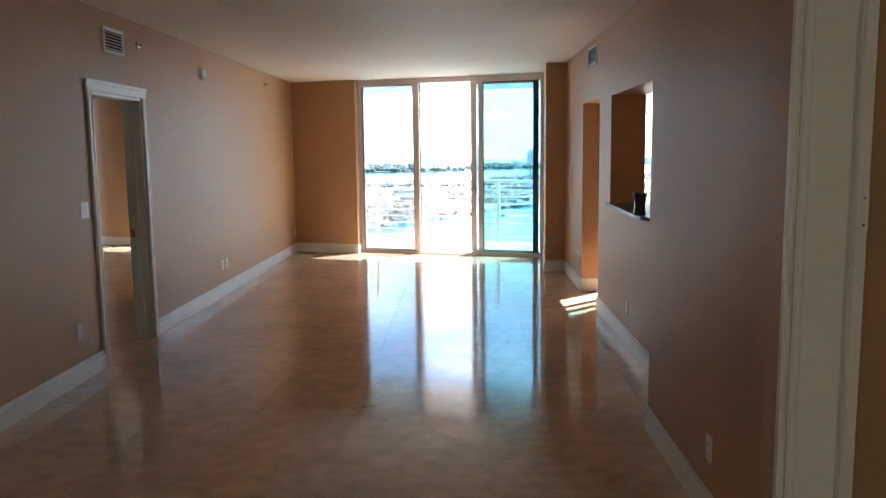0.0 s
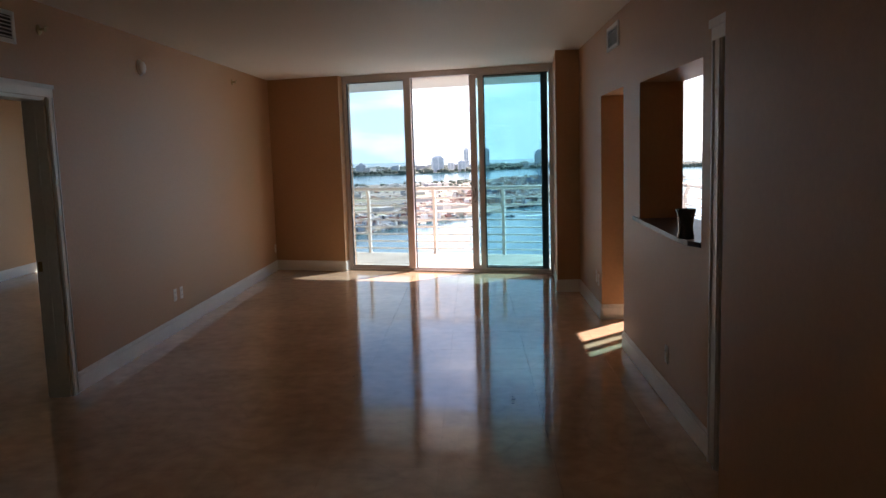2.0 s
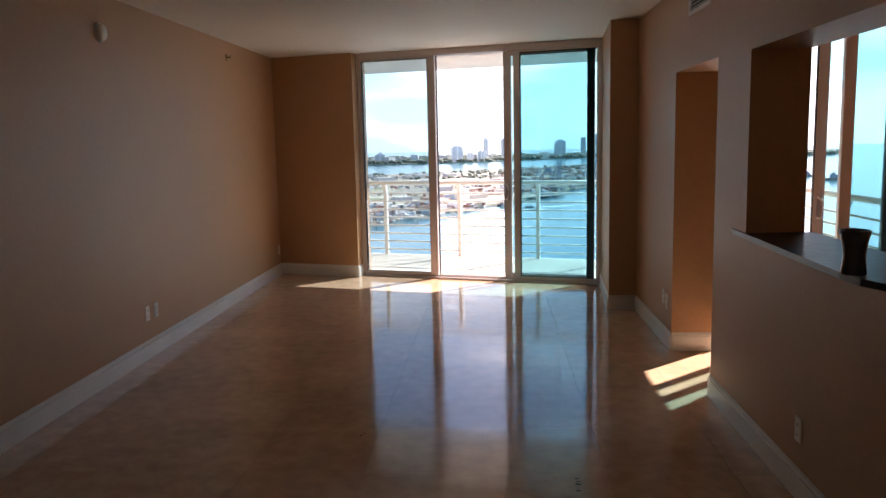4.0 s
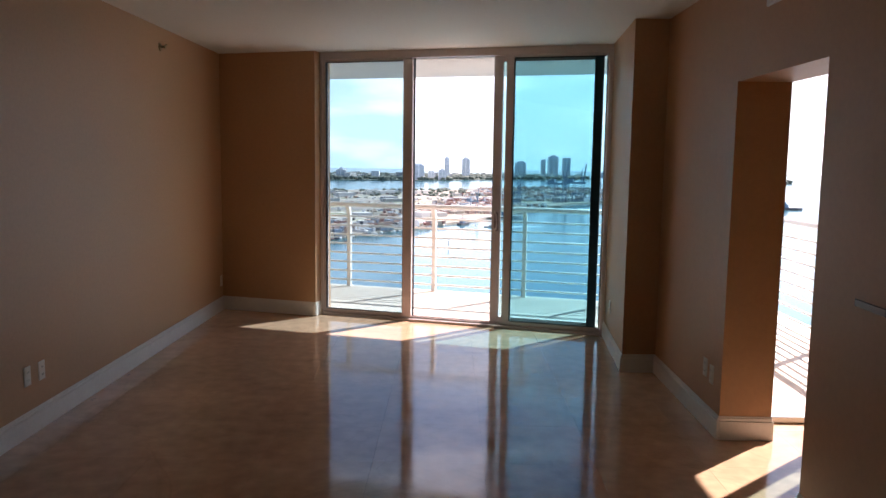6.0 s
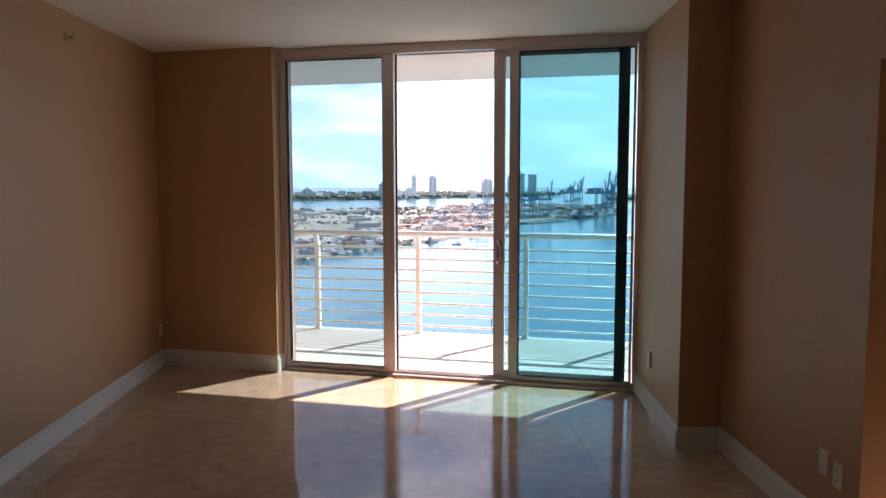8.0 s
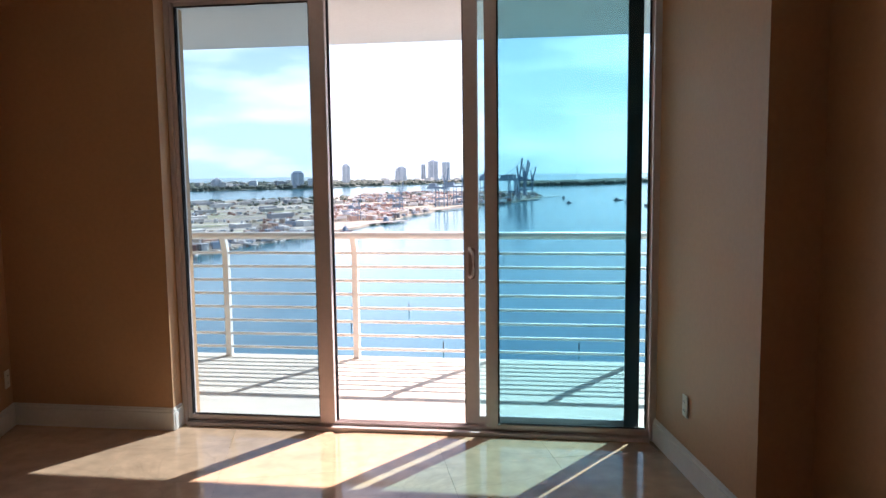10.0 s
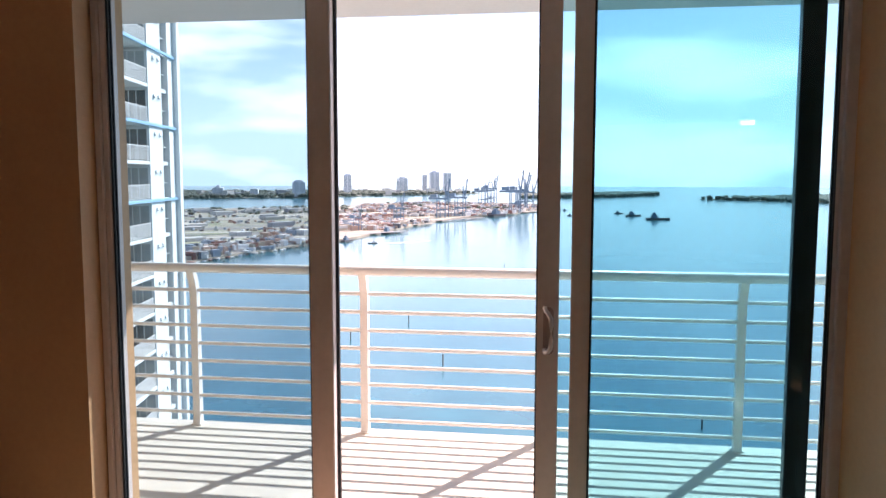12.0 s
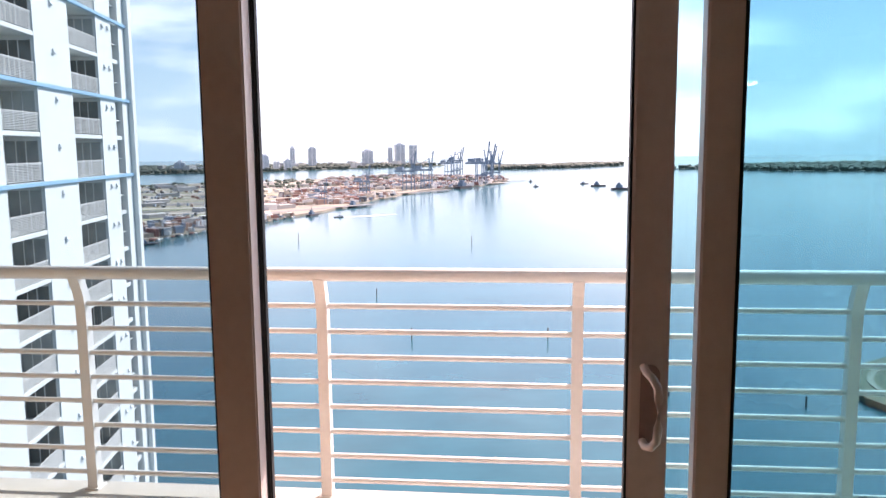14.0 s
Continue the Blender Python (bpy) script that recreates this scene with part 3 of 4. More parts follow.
local("bowl", lathe(bmesh.new(), [(0.155, -0.031), (0.15, -0.06), (0.12, -0.09), (0.06, -0.108), (0.001, -0.112)], 32), BULB, added_lamp, "glowing bowl of the added light", True)

# ---- far materials ----
SEA = -60.0
SEAM = paint("bay_water", (0.024, 0.118, 0.148), 0.16, 0.25, 0.004, 0.25, 0.3, 0, 0.05)
SAND = paint("port_ground", (0.30, 0.27, 0.22), 0.9, 0.35, 0.01, 0, 1, 0, 0.06)
# canopy green lifted and greyed, so some far haze is in the colour
GREEN = paint("hazed_tree_canopy", (0.095, 0.12, 0.095), 0.8, 0.4, 0.02, 0, 1, 0, 0.2)
GRASS = paint("park_grass", (0.10, 0.11, 0.07), 0.9, 0.3, 0.05, 0, 1, 0, 0.4)
STUCCO = paint("white_stucco", (0.76, 0.77, 0.74), 0.85, 0.06, 0.4, 0.1, 8)
BLUEB = paint("pale_blue_band", (0.28, 0.50, 0.66), 0.7, 0.08, 0.5)
FWIN = paint("dark_window_glass", (0.02, 0.025, 0.028), 0.35, 0.5, 0.35, 0, 1, 0, 1.0)
# back wall greyer than the stucco: the recesses' shade is in its colour
FWALL = paint("back_wall_shade_tone", (0.60, 0.58, 0.54), 0.85, 0.1, 0.6)
# tower glass kept light and bluish: distance haze put into the colour
TOWERW = paint("hazed_tower_glass", (0.30, 0.38, 0.44), 0.25, 0.2, 0.05, 0, 1, 0, 0.3)
BALCW = paint("balcony_glass", (0.26, 0.29, 0.29), 0.12, 0.5, 0.35, 0, 1, 0, 1.0, 0, (1, 1, 1), 1.0)
# concrete lightened towards blue-white to carry the skyline's haze
TOWERM = paint("hazed_pale_concrete", (0.74, 0.76, 0.78), 0.7, 0.15, 0.03, 0, 1, 0, 0.3)
CRANEM = paint("crane_blue_steel", (0.12, 0.20, 0.28), 0.6, 0.2, 0.05)
HULL = paint("dark_hull", (0.05, 0.05, 0.06), 0.5, 0.2, 0.2)
RAILG = paint("grey_rail_paint", (0.58, 0.57, 0.55), 0.5, 0.08, 3.0)
DECKM = paint("boat_white", (0.75, 0.75, 0.73), 0.5, 0.1, 0.3)
FOAM = paint("white_foam", (0.8, 0.82, 0.84), 0.9, 0.1, 0.3)
WOODP = paint("weathered_piling", (0.10, 0.08, 0.07), 0.9, 0.2, 2.0)


def islands(name, colors, rough=0.8):
    """One surface whose loose pieces each take a colour of their own."""
    mat = paint(name, colors[0], rough, 0.1, 0.1)
    nodes, links = mat.node_tree.nodes, mat.node_tree.links
    geo, ramp = nodes.new("ShaderNodeNewGeometry"), nodes.new("ShaderNodeValToRGB")
    ramp.color_ramp.interpolation = "CONSTANT"
    while len(ramp.color_ramp.elements) < len(colors):
        ramp.color_ramp.elements.new(0.5)
    for i, c in enumerate(colors):
        ramp.color_ramp.elements[i].position = i / len(colors)
        ramp.color_ramp.elements[i].color = (*c, 1)
    links.new(geo.outputs["Random Per Island"], ramp.inputs["Fac"])
    links.new(ramp.outputs["Color"], nodes["Principled BSDF"].inputs["Base Color"])
    return mat


CARGO = islands("cargo_boxes", [(0.55, 0.54, 0.52), (0.45, 0.30, 0.24), (0.30, 0.36, 0.42), (0.70, 0.68, 0.64), (0.12, 0.13, 0.14), (0.45, 0.38, 0.30), (0.75, 0.74, 0.72), (0.25, 0.12, 0.10)])
TOWNM = islands("low_buildings", [(0.6, 0.58, 0.55), (0.45, 0.43, 0.40), (0.7, 0.68, 0.64), (0.35, 0.36, 0.38)])

YARD = islands("yard_paving", [(0.16, 0.15, 0.14), (0.34, 0.30, 0.25), (0.22, 0.22, 0.22), (0.42, 0.38, 0.32), (0.12, 0.14, 0.09)])
FIELD = islands("open_plots", [(0.30, 0.30, 0.17), (0.40, 0.37, 0.26), (0.20, 0.23, 0.12), (0.46, 0.43, 0.36), (0.16, 0.16, 0.15), (0.34, 0.33, 0.20)])

# ---- water and land ----
sea_bm = bmesh.new()
bmesh.ops.create_circle(sea_bm, cap_ends=True, segments=96, radius=4850, matrix=Matrix.Translation((0, 0, SEA)))
setting("water", sea_bm, SEAM, "calm blue-green bay water", "water")

PORT = [(-900, 470), (-320, 500), (-109, 560), (-71, 624), (-16, 717), (21, 776), (77, 916), (166, 1106), (230, 1180), (287, 1233), (385, 1426), (394, 1520), (309, 1640), (120, 1720), (0, 1560), (-120, 1500), (-300, 1440), (-900, 1400)]
BEACH = [(-2300, 2050), (-480, 2130), (-100, 2230), (120, 2420), (420, 2600), (520, 2760), (300, 3100), (-2300, 3000)]
ISLE = [(520, 2130), (760, 2170), (1000, 2350), (1090, 2510), (1000, 2560), (780, 2380), (560, 2300)]
KEY = [(960, 1960), (1090, 1800), (1130, 1640), (1400, 1500), (2400, 1700), (2600, 2300), (1500, 2150)]
SHORE = [(131, 168), (136, 182), (146, 192), (163, 199), (230, 205), (240, 110), (150, 120), (133, 150)]
for name, outline, top, mat, label in (("ground_port", PORT, 2.0, SAND, "sandy port peninsula across the water"), ("ground_beach", BEACH, 2.0, GREEN, "wooded coast on the horizon"),
                                       ("ground_isle", ISLE, 1.5, GREEN, "low wooded island"), ("ground_key", KEY, 1.5, GREEN, "low wooded island beyond the bay"),
                                       ("ground_shore", SHORE, 1.5, GRASS, "grassy shore park below the tower")):
    setting(name, prism(outline, SEA - 1, SEA + top), mat, label, "ground")


def within(x, y, outline):
    hit = False
    for (x0, y0), (x1, y1) in zip(outline, outline[1:] + outline[:1]):
        if (y0 > y) != (y1 > y) and x < (x1 - x0) * (y - y0) / (y1 - y0) + x0:
            hit = not hit
    return hit


def many(name, base_verts, base_faces, places, material, label, category):
    """Many like pieces in one mesh: places give x, y, z, turn and three sizes."""
    verts, faces = [], []
    for x, y, z, turn, sx, sy, sz in places:
        c, s, n = math.cos(turn), math.sin(turn), len(verts)
        verts += [(x + c * a * sx - s * b * sy, y + s * a * sx + c * b * sy, z + h * sz) for a, b, h in base_verts]
        faces += [[n + i for i in f] for f in base_faces]
    data = bpy.data.meshes.new(name)
    data.from_pydata(verts, [], faces)
    data.materials.append(material)
    return tagged(new(name, data), label, category, kind="stuff")


CUBE_V = [(x, y, z) for z in (0, 1) for y in (-0.5, 0.5) for x in (-0.5, 0.5)]
CUBE_F = [(0, 2, 3, 1), (4, 5, 7, 6), (0, 1, 5, 4), (2, 6, 7, 3), (0, 4, 6, 2), (1, 3, 7, 5)]
ico = bmesh.new()
bmesh.ops.create_icosphere(ico, subdivisions=1, radius=0.5)
ICO_V = [(v.co.x * random.uniform(0.75, 1.2), v.co.y * random.uniform(0.75, 1.2), 0.35 + v.co.z * random.uniform(0.75, 1.2)) for v in ico.verts]
ICO_F = [[v.index for v in f.verts] for f in ico.faces]
ico.free()

rng = random.Random(5)


def scatter(outline, count, box_of, make, keep=lambda x, y: True):
    x0, x1, y0, y1 = box_of
    out = []
    while len(out) < count:
        x, y = rng.uniform(x0, x1), rng.uniform(y0, y1)
        if within(x, y, outline) and keep(x, y):
            out.append(make(x, y))
    return out


AX = math.atan2(390, 440)
boxes_at = scatter(PORT, 4600, (-420, 394, 520, 1750), lambda x, y: (x, y, SEA + 2, AX + rng.choice((0, math.pi / 2)) + rng.uniform(-0.06, 0.06), rng.choice((3, 5, 6, 12, 14)), rng.choice((2, 2.5, 2.5, 4)), rng.choice((1.5, 2.6, 2.6, 5.2))),
                   lambda x, y: math.sin(x * 0.021 + y * 0.013) + math.sin(y * 0.03 - x * 0.02) > -0.35 and (x > 0.16 * (y - 560) - 100 or y < 690))
many("cargo_stacks", CUBE_V, CUBE_F, boxes_at, CARGO, "stacked cargo containers and lorries of the port", "containers")
plots = scatter(PORT, 170, (-700, 60, 600, 1450), lambda x, y: (x, y, SEA + 1.9, rng.uniform(-0.12, 0.12), rng.uniform(60, 220), rng.uniform(6, 26), rng.uniform(0.12, 0.28)), lambda x, y: x < 0.16 * (y - 560) - 100)
many("field_plots", CUBE_V, CUBE_F, plots, FIELD, "green and tan open plots and roads of the port", "fields")
lot = scatter(PORT, 700, (-420, 60, 560, 1350), lambda x, y: (x, y, SEA + 2, rng.choice((0.0, 1.57)) + rng.uniform(-0.1, 0.1), rng.uniform(2, 7), rng.uniform(2, 3), rng.uniform(1.4, 3)), lambda x, y: x < 0.16 * (y - 560) - 90 and math.sin(y * 0.045 + x * 0.006) > 0.45)
many("parked_lorries", CUBE_V, CUBE_F, lot, CARGO, "rows of parked lorries and cars beside the open plots", "vehicles")
sheds = scatter(PORT, 60, (-420, 350, 600, 1700), lambda x, y: (x, y, SEA + 2, AX + rng.uniform(-0.05, 0.05), rng.uniform(12, 34), rng.uniform(8, 15), rng.uniform(3.5, 6)))
many("warehouses", CUBE_V, CUBE_F, sheds, TOWNM, "low pale port warehouses", "buildings")
paved = scatter(PORT, 160, (-420, 350, 560, 1700), lambda x, y: (x, y, SEA + 1.9, AX + rng.uniform(-0.05, 0.05), rng.uniform(80, 240), rng.uniform(5, 16), rng.uniform(0.13, 0.3)))
many("paved_yards", CUBE_V, CUBE_F, paved, YARD, "paved strips and roads of the port", "pavement")
bank = [(-109 + rng.uniform(-2, 2) + t * 125, 560 + t * 216 + rng.uniform(-2, 2), SEA - 0.5, rng.uniform(0, 3), rng.uniform(3, 7), rng.uniform(3, 6), rng.uniform(1.5, 3.2)) for t in [k / 90 for k in range(90)]]
many("shore_rocks", ICO_V, ICO_F, bank, CARGO, "rough boulders along the port's shore", "rocks")
town = scatter(BEACH, 90, (-1500, 500, 2080, 2900), lambda x, y: (x, y, SEA + 2, rng.uniform(0, 3), rng.uniform(14, 36), rng.uniform(12, 30), rng.uniform(8, 18)))
many("coast_buildings", CUBE_V, CUBE_F, town, TOWNM, "far low buildings along the coast", "buildings")


def tree_at(x, y):
    w = rng.uniform(9, 18)
    return (x, y, SEA + 1, rng.uniform(0, 6), w, w, rng.uniform(9, 17))


many("coast_trees", ICO_V, ICO_F, scatter(BEACH, 3200, (-1500, 500, 2060, 2950), tree_at), GREEN, "dark green trees along the far coast", "trees")
many("isle_trees", ICO_V, ICO_F, scatter(ISLE, 1200, (520, 1095, 2120, 2560), tree_at), GREEN, "dark green trees covering a low island", "trees")
many("key_trees", ICO_V, ICO_F, scatter(KEY, 3000, (960, 2500, 1500, 2200), tree_at), GREEN, "dark green trees covering the island beyond the bay", "trees")
many("port_trees", ICO_V, ICO_F, scatter(PORT, 260, (-420, 330, 1250, 1850), lambda x, y: (x, y, SEA + 1, rng.uniform(0, 6), rng.uniform(6, 12), rng.uniform(6, 12), rng.uniform(5, 9))), GREEN, "scattered trees at the back of the port", "trees")
many("shore_trees", ICO_V, ICO_F, scatter(SHORE, 60, (133, 235, 112, 200), lambda x, y: (x, y, SEA + 1, rng.uniform(0, 6), rng.uniform(3, 6), rng.uniform(3, 6), rng.uniform(3, 6)), lambda x, y: x > 150), GREEN, "bushes and trees of the shore park", "trees")
path_bm = bmesh.new()
curve = [Vector((138 + 30 * (1 - math.cos(a)), 168 + 24 * math.sin(a), SEA + 1.6)) for a in [k * math.pi / 20 for k in range(-5, 11)]]
for a, b in zip(curve, curve[1:]):
    box(path_bm, (0, -0.8, -0.1), ((b - a).length + 0.3, 0.8, 0.1), Matrix.Translation(a) @ Matrix.Rotation(math.atan2(b.y - a.y, b.x - a.x), 4, "Z"))
setting("pavement_shore", path_bm, SAND, "pale curved walkway of the shore park", "pavement")


# ---- far towers ----
def tower(x, y, width, depth, height, turn, crown):
    ob = thing("apartment_tower", Matrix.Translation((x, y, SEA + 2)) @ Matrix.Rotation(turn, 4, "Z"), "distant blue-grey apartment tower on the skyline", "tower", "skyline towers")
    local("wall", boxes(((-width / 2, -depth / 2, 0), (width / 2, depth / 2, height))), TOWERM, ob)
    bands = bmesh.new()
    for k in range(int(height / 3.4)):
        z = 3 + k * 3.4
        for u in (-0.25, 0.25):
            box(bands, (u * width - width * 0.19, -depth / 2 - 0.5, z), (u * width + width * 0.19, -depth / 2 + 0.3, z + 1.7))
    local("windows", bands, TOWERW, ob)
    if crown:
        local("roof", boxes(((-width * crown, -depth * crown, height + 0.02), (width * crown, depth * crown, height + 6))), TOWERM, ob)
    return ob


for spec in ((-100, 2294, 34, 24, 42, 0.2, 0.35), (-62, 2330, 18, 18, 26, 0.0, 0.0), (-30, 2330, 22, 20, 29, 0.1, 0.2), (-17, 2506, 15, 16, 64, 0.1, 0.3), (46, 2620, 27, 22, 62, 0.0, 0.3), (228, 2740, 18, 18, 42, 0, 0),
             (241, 2760, 34, 24, 52, 0.2, 0.3), (325, 2799, 16, 18, 64, 0.0, 0.0), (357, 2780, 34, 26, 74, 0.1, 0.25), (400, 2750, 27, 24, 71, 0.0, 0.0), (-330, 2320, 30, 24, 26, 0.1, 0.2), (-230, 2350, 22, 22, 22, 0, 0)):
    tower(*spec)


# ---- port cranes ----
def crane(x, y, size, turn, boom_up, material=CRANEM):
    """A quayside gantry crane: four legs, portal, apex frame, boom and stays."""
    ob = thing("gantry_crane", Matrix.Translation((x, y, SEA + 2)) @ Matrix.Rotation(turn, 4, "Z"), "blue-grey steel quayside gantry crane with a raised boom", "crane", "port cranes")
    s, r = size / 60, 0.9
    for a in (-8, 8):
        for b in (-9, 9):
            bm = rod(bmesh.new(), (a * s, b * s, 0), (a * s, b * s * 0.8, 34 * s), r * s, 6)
            local("leg", bm, material, ob)
    for b in (-1, 1):
        local("portal_beam", boxes(((-9 * s, b * 8 * s - s, 14 * s), (9 * s, b * 8 * s + s, 16 * s))), material, ob)
        local("girder", boxes(((-26 * s, b * 4 * s - 0.8 * s, 33 * s), (12 * s, b * 4 * s + 0.8 * s, 36 * s))), material, ob)
    tip = (14 * s + 14 * s * (1 - boom_up), 0, 36 * s + 34 * s * boom_up)
    local("boom", rod(bmesh.new(), (9 * s, 0, 35 * s), tip, 1.3 * s, 6), material, ob)
    local("apex", rod(rod(bmesh.new(), (8 * s, 5 * s, 34 * s), (5 * s, 0, 56 * s), r * s, 6), (8 * s, -5 * s, 34 * s), (5 * s, 0, 56 * s), r * s, 6), material, ob)
    local("stay", rod(rod(bmesh.new(), (5 * s, 0, 56 * s), tip, 0.35 * s, 5), (5 * s, 0, 56 * s), (-24 * s, 0, 36 * s), 0.35 * s, 5), material, ob)
    local("cabin", boxes(((-22 * s, -4 * s, 36.5 * s), (-10 * s, 4 * s, 42 * s))), material, ob)
    return ob


for x, y, size, turn, up in ((25, 868, 24, -0.5, 1.0), (80, 980, 34, -0.5, 1.0), (154, 1112, 48, -0.5, 1.0), (188, 1162, 48, -0.5, 1.0), (296, 1262, 60, -0.4, 1.0), (322, 1330, 60, -0.4, 0.9),
                             (340, 1390, 58, -0.4, 0.85), (362, 1425, 52, -0.4, 0.8), (300, 1560, 50, -0.6, 0.8), (322, 1600, 52, -0.6, 0.85), (345, 1690, 56, -0.6, 0.9)):
    crane(x, y, size, turn, up)


# ---- boats and pilings ----
def boat(x, y, length, turn, label, name="barge"):
    ob = thing(name, Matrix.Translation((x, y, SEA)) @ Matrix.Rotation(turn, 4, "Z"), label, "boat")
    l, w = length / 2, length * 0.14
    local("hull", prism([(-l, -w), (l * 0.6, -w), (l, 0), (l * 0.6, w), (-l, w)], -0.2, length * 0.09), HULL, ob)
    local("cabin", boxes(((-l * 0.6, -w * 0.7, length * 0.0905), (-l * 0.1, w * 0.7, length * 0.22)), ((-l * 0.5, -w * 0.5, length * 0.2205), (-l * 0.25, w * 0.5, length * 0.3)), bevel=0.05), DECKM if name == "motor_boat" else CRANEM, ob)
    local("mast", rod(bmesh.new(), (-l * 0.35, 0, length * 0.3), (-l * 0.35, 0, length * 0.5), 0.15, 6), HULL, ob)
    return ob


for x, y, n, turn in ((468, 1243, 16, 0.1), (462, 1164, 26, 0.2), (457, 1060, 34, -0.15), (366, 1183, 12, 0.6), (411, 1360, 14, 1.0)):
    boat(x, y, n, turn, "dark work boat on the open bay")
boat(250, 1180, 42, 0.8, "dark ship moored by the port's quay")
boat(58, 850, 22, 1.0, "dark barge moored by the port's quay")
boat(12, 745, 18, 1.0, "dark barge moored by the shore")
boat(-100, 545, 14, 0.4, "dark tug by the rocky shore")
speed = boat(34, 720, 9, 3.5, "small white motor boat trailing a wake", "motor_boat")
wake = bmesh.new()
v = [wake.verts.new(p) for p in ((36, 720, SEA + 0.1), (62, 722, SEA + 0.1), (92, 742, SEA + 0.1), (64, 731, SEA + 0.1), (36, 722.5, SEA + 0.1))]
wake.faces.new(v)
tagged(part("wake_foam", wake, FOAM), "white foam wake behind the motor boat", "foam", kind="stuff")

for x, y, h in ((-2, 542, 5), (108, 496, 5), (34, 255, 3.4), (77, 245, 3.4), (88, 183, 2.2), (116, 169, 2.0), (30, 330, 3), (5, 300, 3)):
    piling = thing("channel_piling", (x, y, SEA - 1), "dark weathered piling standing in the bay", "piling", "channel pilings")
    local("pole", rod(bmesh.new(), (0, 0, 0), (0, 0, h + 1), 0.22, 8), WOODP, piling)
    local("cap", lathe(bmesh.new(), [(0.26, h + 1.01), (0.26, h + 1.2), (0.02, h + 1.5)], 8), WOODP, piling)


# ---- neighbouring apartment building ----
BA, BB = Vector((-15.9, 50.0, 0)), Vector((-13.7, 73.0, 0))
bd = (BB - BA).normalized()
BM = Matrix.Translation((BB.x, BB.y, 0)) @ Matrix.Rotation(math.atan2(bd.y, bd.x), 4, "Z")
house = thing("apartment_building", BM, "tall white apartment building with recessed balconies and pale blue bands", "building")
TOPZ, LOWZ, STOREY = 34.0, SEA, 2.82
BANDS = [(-0.20 + 2 * STOREY * k) for k in range(0, 6)]
for s0, s1 in ((0.16, 2.2), (-4.65, -1.55), (-14.95, -9.72), (-26.0, -19.6)):
    local("wall", boxes(((s0, 0, LOWZ), (s1, 2.0, TOPZ))), STUCCO, house)
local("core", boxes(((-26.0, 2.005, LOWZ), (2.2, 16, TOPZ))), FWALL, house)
local("roof", boxes(((-26.2, -0.2, TOPZ + 0.01), (2.4, 16.2, TOPZ + 0.7))), STUCCO, house)
for zb in BANDS:
    local("band", boxes(((-26.1, -0.16, zb - 0.12), (2.3, -0.004, zb + 0.12)), bevel=0.02), BLUEB, house, "pale blue horizontal band")
local("pilaster", boxes(((1.55, -0.35, LOWZ), (2.35, -0.005, TOPZ)), bevel=0.03), STUCCO, house)
local("window_strip", boxes(((-1.545, 0.5, LOWZ), (0.155, 0.56, TOPZ))), FWIN, house, "tall strip of dark window glass")


def bar_rail(width, height, bars):
    bm = bmesh.new()
    for k in range(bars):
        z = 0.1 + k * (height - 0.1) / (bars - 1)
        t = 0.022 if k < bars - 1 else 0.04
        box(bm, (0, -t, z - t), (width, t, z + t))
    n = 5
    for k in range(n):
        u = 0.03 + k * (width - 0.06) / (n - 1)
        box(bm, (u - 0.03, 0.025, 0), (u + 0.03, 0.07, height))
    return bm


shared = {}


def repeat(name, key, make, material, parent, place, label=""):
    """A part on a mesh that alike parts share."""
    if key not in shared:
        shared[key] = local(name, make(), material, parent, label)
        shared[key].matrix_basis = Matrix.Translation(place)
        return shared[key]
    ob = shared[key].copy()
    scene.collection.objects.link(ob)
    ob.parent = parent
    ob.matrix_parent_inverse = Matrix()
    ob.matrix_basis = Matrix.Translation(place)
    return ob


for k in range(-13, 9):
    z = -0.20 + k * STOREY
    for i, (s0, s1) in enumerate(((-9.715, -4.655), (-19.595, -14.955))):
        w = s1 - s0
        slab = repeat("balcony", ("slab", i), lambda: boxes(((0, 0.0, -0.13), (w, 1.99, 0.13)), bevel=0.01), STUCCO, house, (s0, 0.02, z))
        repeat("balcony_rail", ("rail", i), lambda: bar_rail(w, 1.05, 12), RAILG, slab, (0, 0.08, 0.135), "white horizontal-bar balcony rail")
        win = repeat("balcony_window", "win", lambda: boxes(((-0.06, 0.12, 0), (-0.01, 1.97, 2.35))), BALCW, house, (s1, 0.02, z + 0.14), "dark balcony glass door")
        repeat("window_frame", "frame", lambda: boxes(((-0.1, 0.08, 0), (-0.062, 0.15, 2.38)), ((-0.1, 0.80, 0), (-0.062, 0.85, 2.3)), ((-0.1, 1.35, 0), (-0.062, 1.39, 2.3)), ((-0.1, 0.245, 2.3), (-0.062, 1.92, 2.38))), STUCCO, win, (0, 0, 0))
    repeat("transom", "transom", lambda: boxes(((0, 0, -0.15), (1.69, 0.3, 0.15)), ((0, 0.1, 1.25), (1.69, 0.3, 1.33)), ((0.8, 0.12, 0.155), (0.88, 0.28, 1.245)), ((0.8, 0.12, 1.335), (0.88, 0.28, 2.66))), STUCCO, house, (-1.54, 0.15, z))
    for s in (-12.3, -3.4, -2.3):
        repeat("wall_vent", "wall_vent", lambda: boxes(((-0.19, -0.16, -0.05), (0.19, -0.005, 0.05)), ((-0.19, -0.10, 0.055), (-0.13, -0.005, 0.22)), bevel=0.01), TOWERM, house, (s, 0, z - 0.75), "small dark wall vent hood")

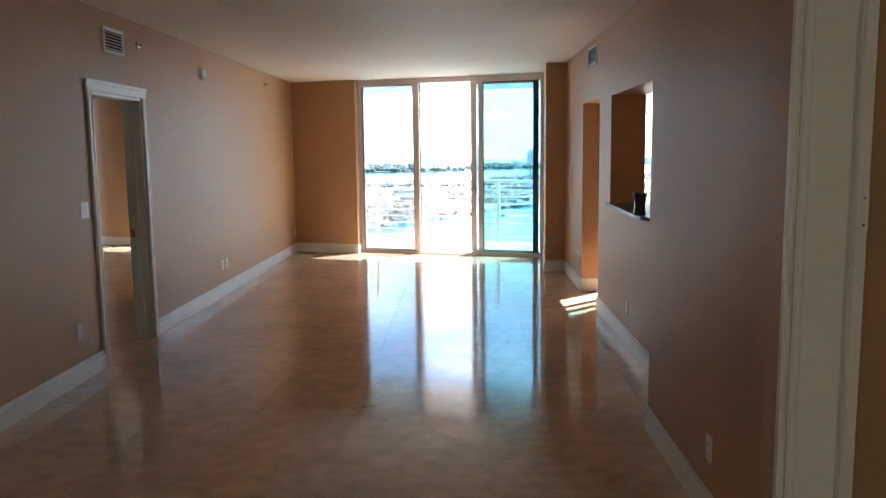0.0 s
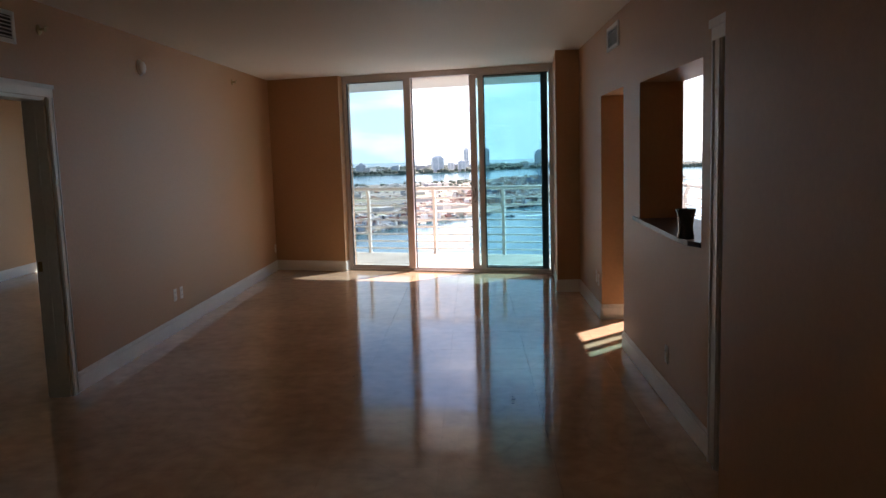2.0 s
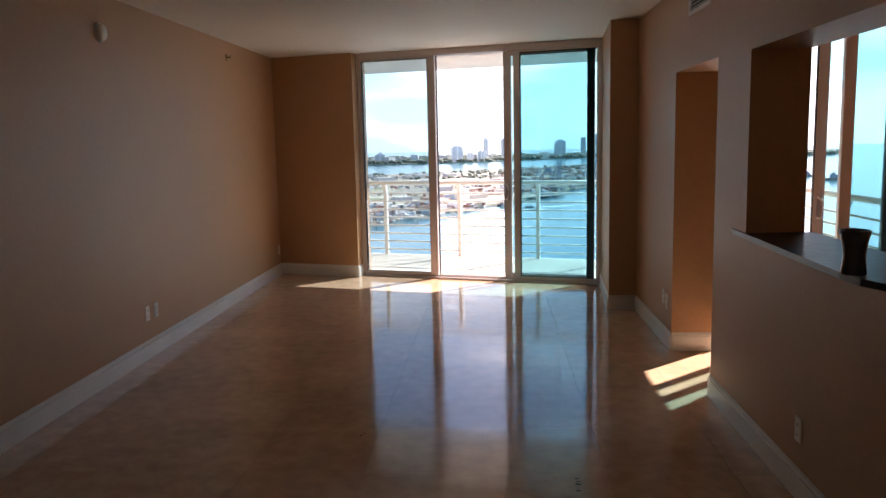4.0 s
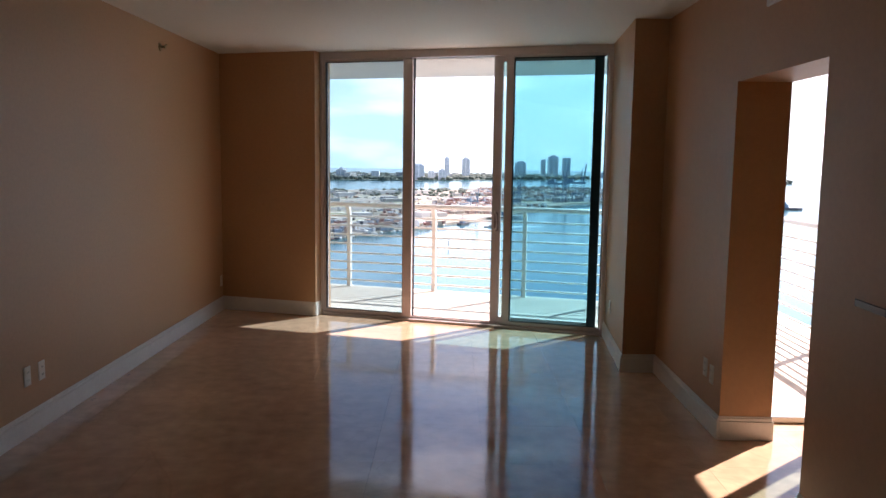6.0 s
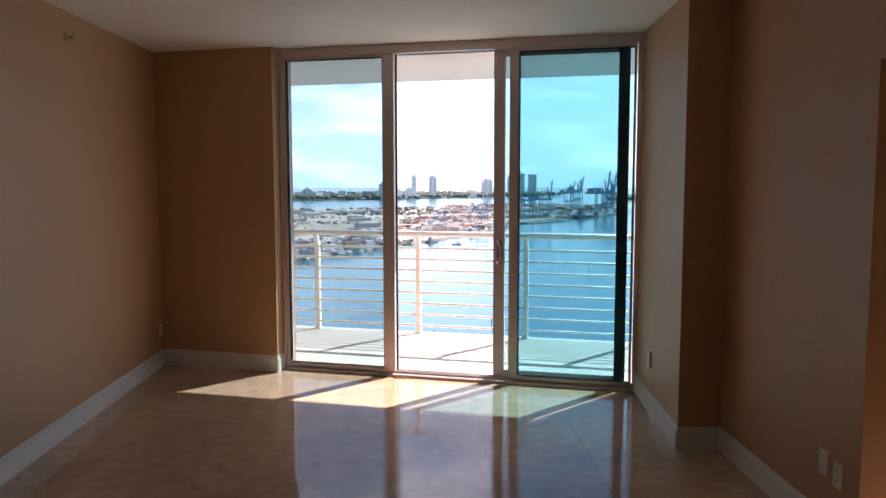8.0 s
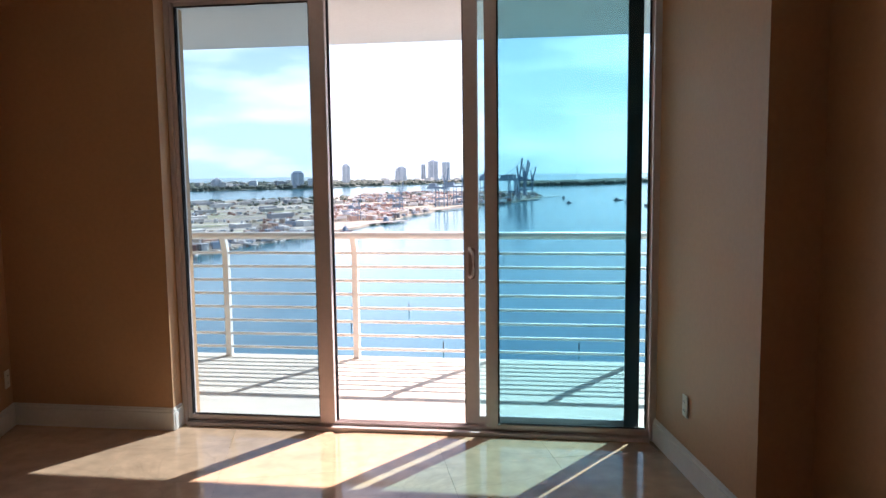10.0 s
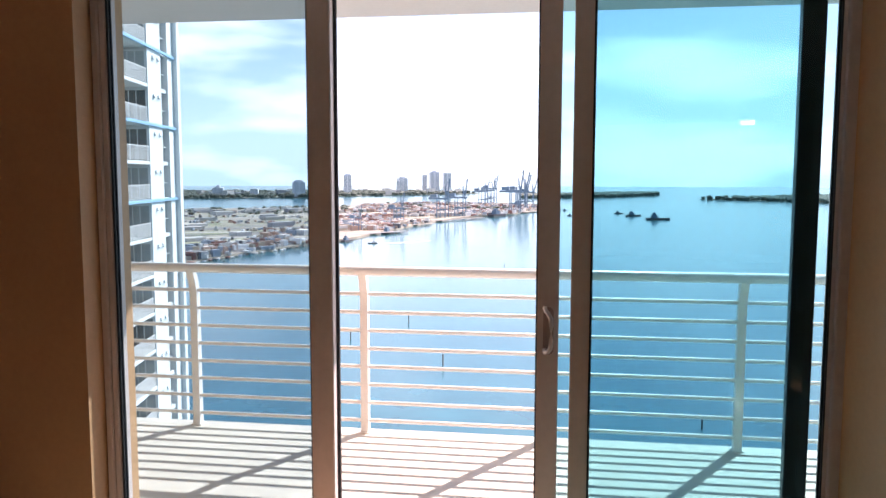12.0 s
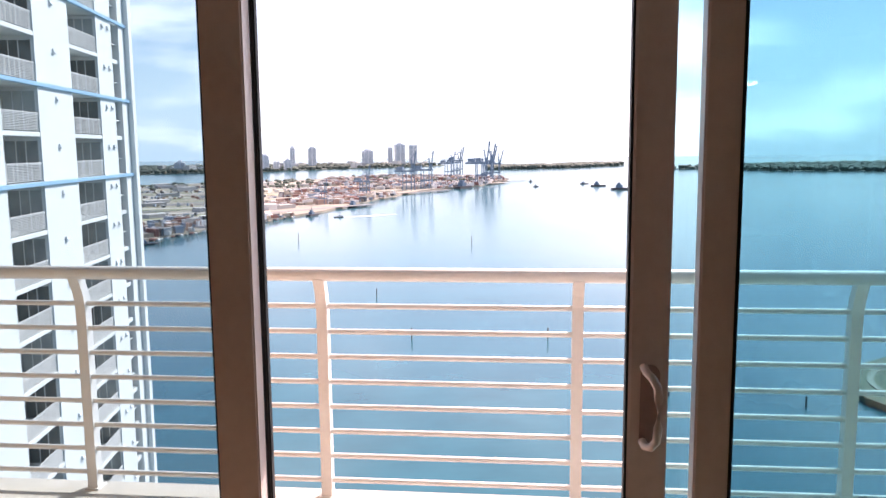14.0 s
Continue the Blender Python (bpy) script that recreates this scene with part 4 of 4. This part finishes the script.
# ---- marble tiles ----
TILE, GAP = 0.61, 0.0005
unit = boxes(((-TILE / 2 + GAP, -TILE / 2 + GAP, -0.0115), (TILE / 2 - GAP, TILE / 2 - GAP, 0.0)))
tile_mesh = bpy.data.meshes.new("tile")
unit.to_mesh(tile_mesh)
unit.free()
tile_mesh.materials.append(MARBLE)
for i in range(-5, 3):
    for j in range(-4, 21):
        x, y = i * TILE + 0.12, j * TILE
        if not (-3.3 < x < 1.9) or y > (FACE - 0.02 - x * math.sin(SLANT)) / math.cos(SLANT) + 0.25 or (x > 1.55 and y > 8.6):
            continue
        ob = new("tile", tile_mesh)
        ob.location = (x, y, 0)
        ob.parent = floor
far = bmesh.new()
for i in range(-12, 8):
    for j in range(-4, 22):
        x, y = i * TILE + 0.12, j * TILE
        if -3.3 < x < 1.9 or x < -6.6 or x > 2.9 or (x > 0 and y > 8.1) or y > (FACE - x * math.sin(SLANT)) / math.cos(SLANT) - 0.2:
            continue
        box(far, (x - TILE / 2 + GAP, y - TILE / 2 + GAP, -0.0115), (x + TILE / 2 - GAP, y + TILE / 2 - GAP, 0.0))
tagged(part("tile_field", far, MARBLE, floor), kind="stuff")

# scuffs and specks on the polish
SCUFF = paint("dark_scuff", (0.06, 0.04, 0.03), 0.7, 0.3, 40)
scuffs = bmesh.new()
for x, y, n, turn in ((-0.80, 3.99, 5, 0.5), (-0.74, 4.04, 3, 0.4), (0.09, 5.5, 1, 0.2), (0.255, 5.6, 5, 1.5), (-0.9, 6.3, 2, 0.4), (-2.79, 8.6, 2, 1.5), (-2.8, 9.2, 2, 1.5)):
    for k in range(n):
        cx, cy, r = x + k * 0.035 * math.cos(turn) + rng.uniform(-0.008, 0.008), y + k * 0.035 * math.sin(turn) + rng.uniform(-0.008, 0.008), rng.uniform(0.006, 0.014)
        scuffs.faces.new([scuffs.verts.new((cx + r * rng.uniform(0.6, 1.8) * math.cos(a), cy + r * rng.uniform(0.4, 1.0) * math.sin(a), 0.0012)) for a in [i * math.tau / 7 for i in range(7)]])
tagged(part("floor_scuffs", scuffs, SCUFF), "small dark scuffs and specks on the marble", "scuffs", kind="stuff")
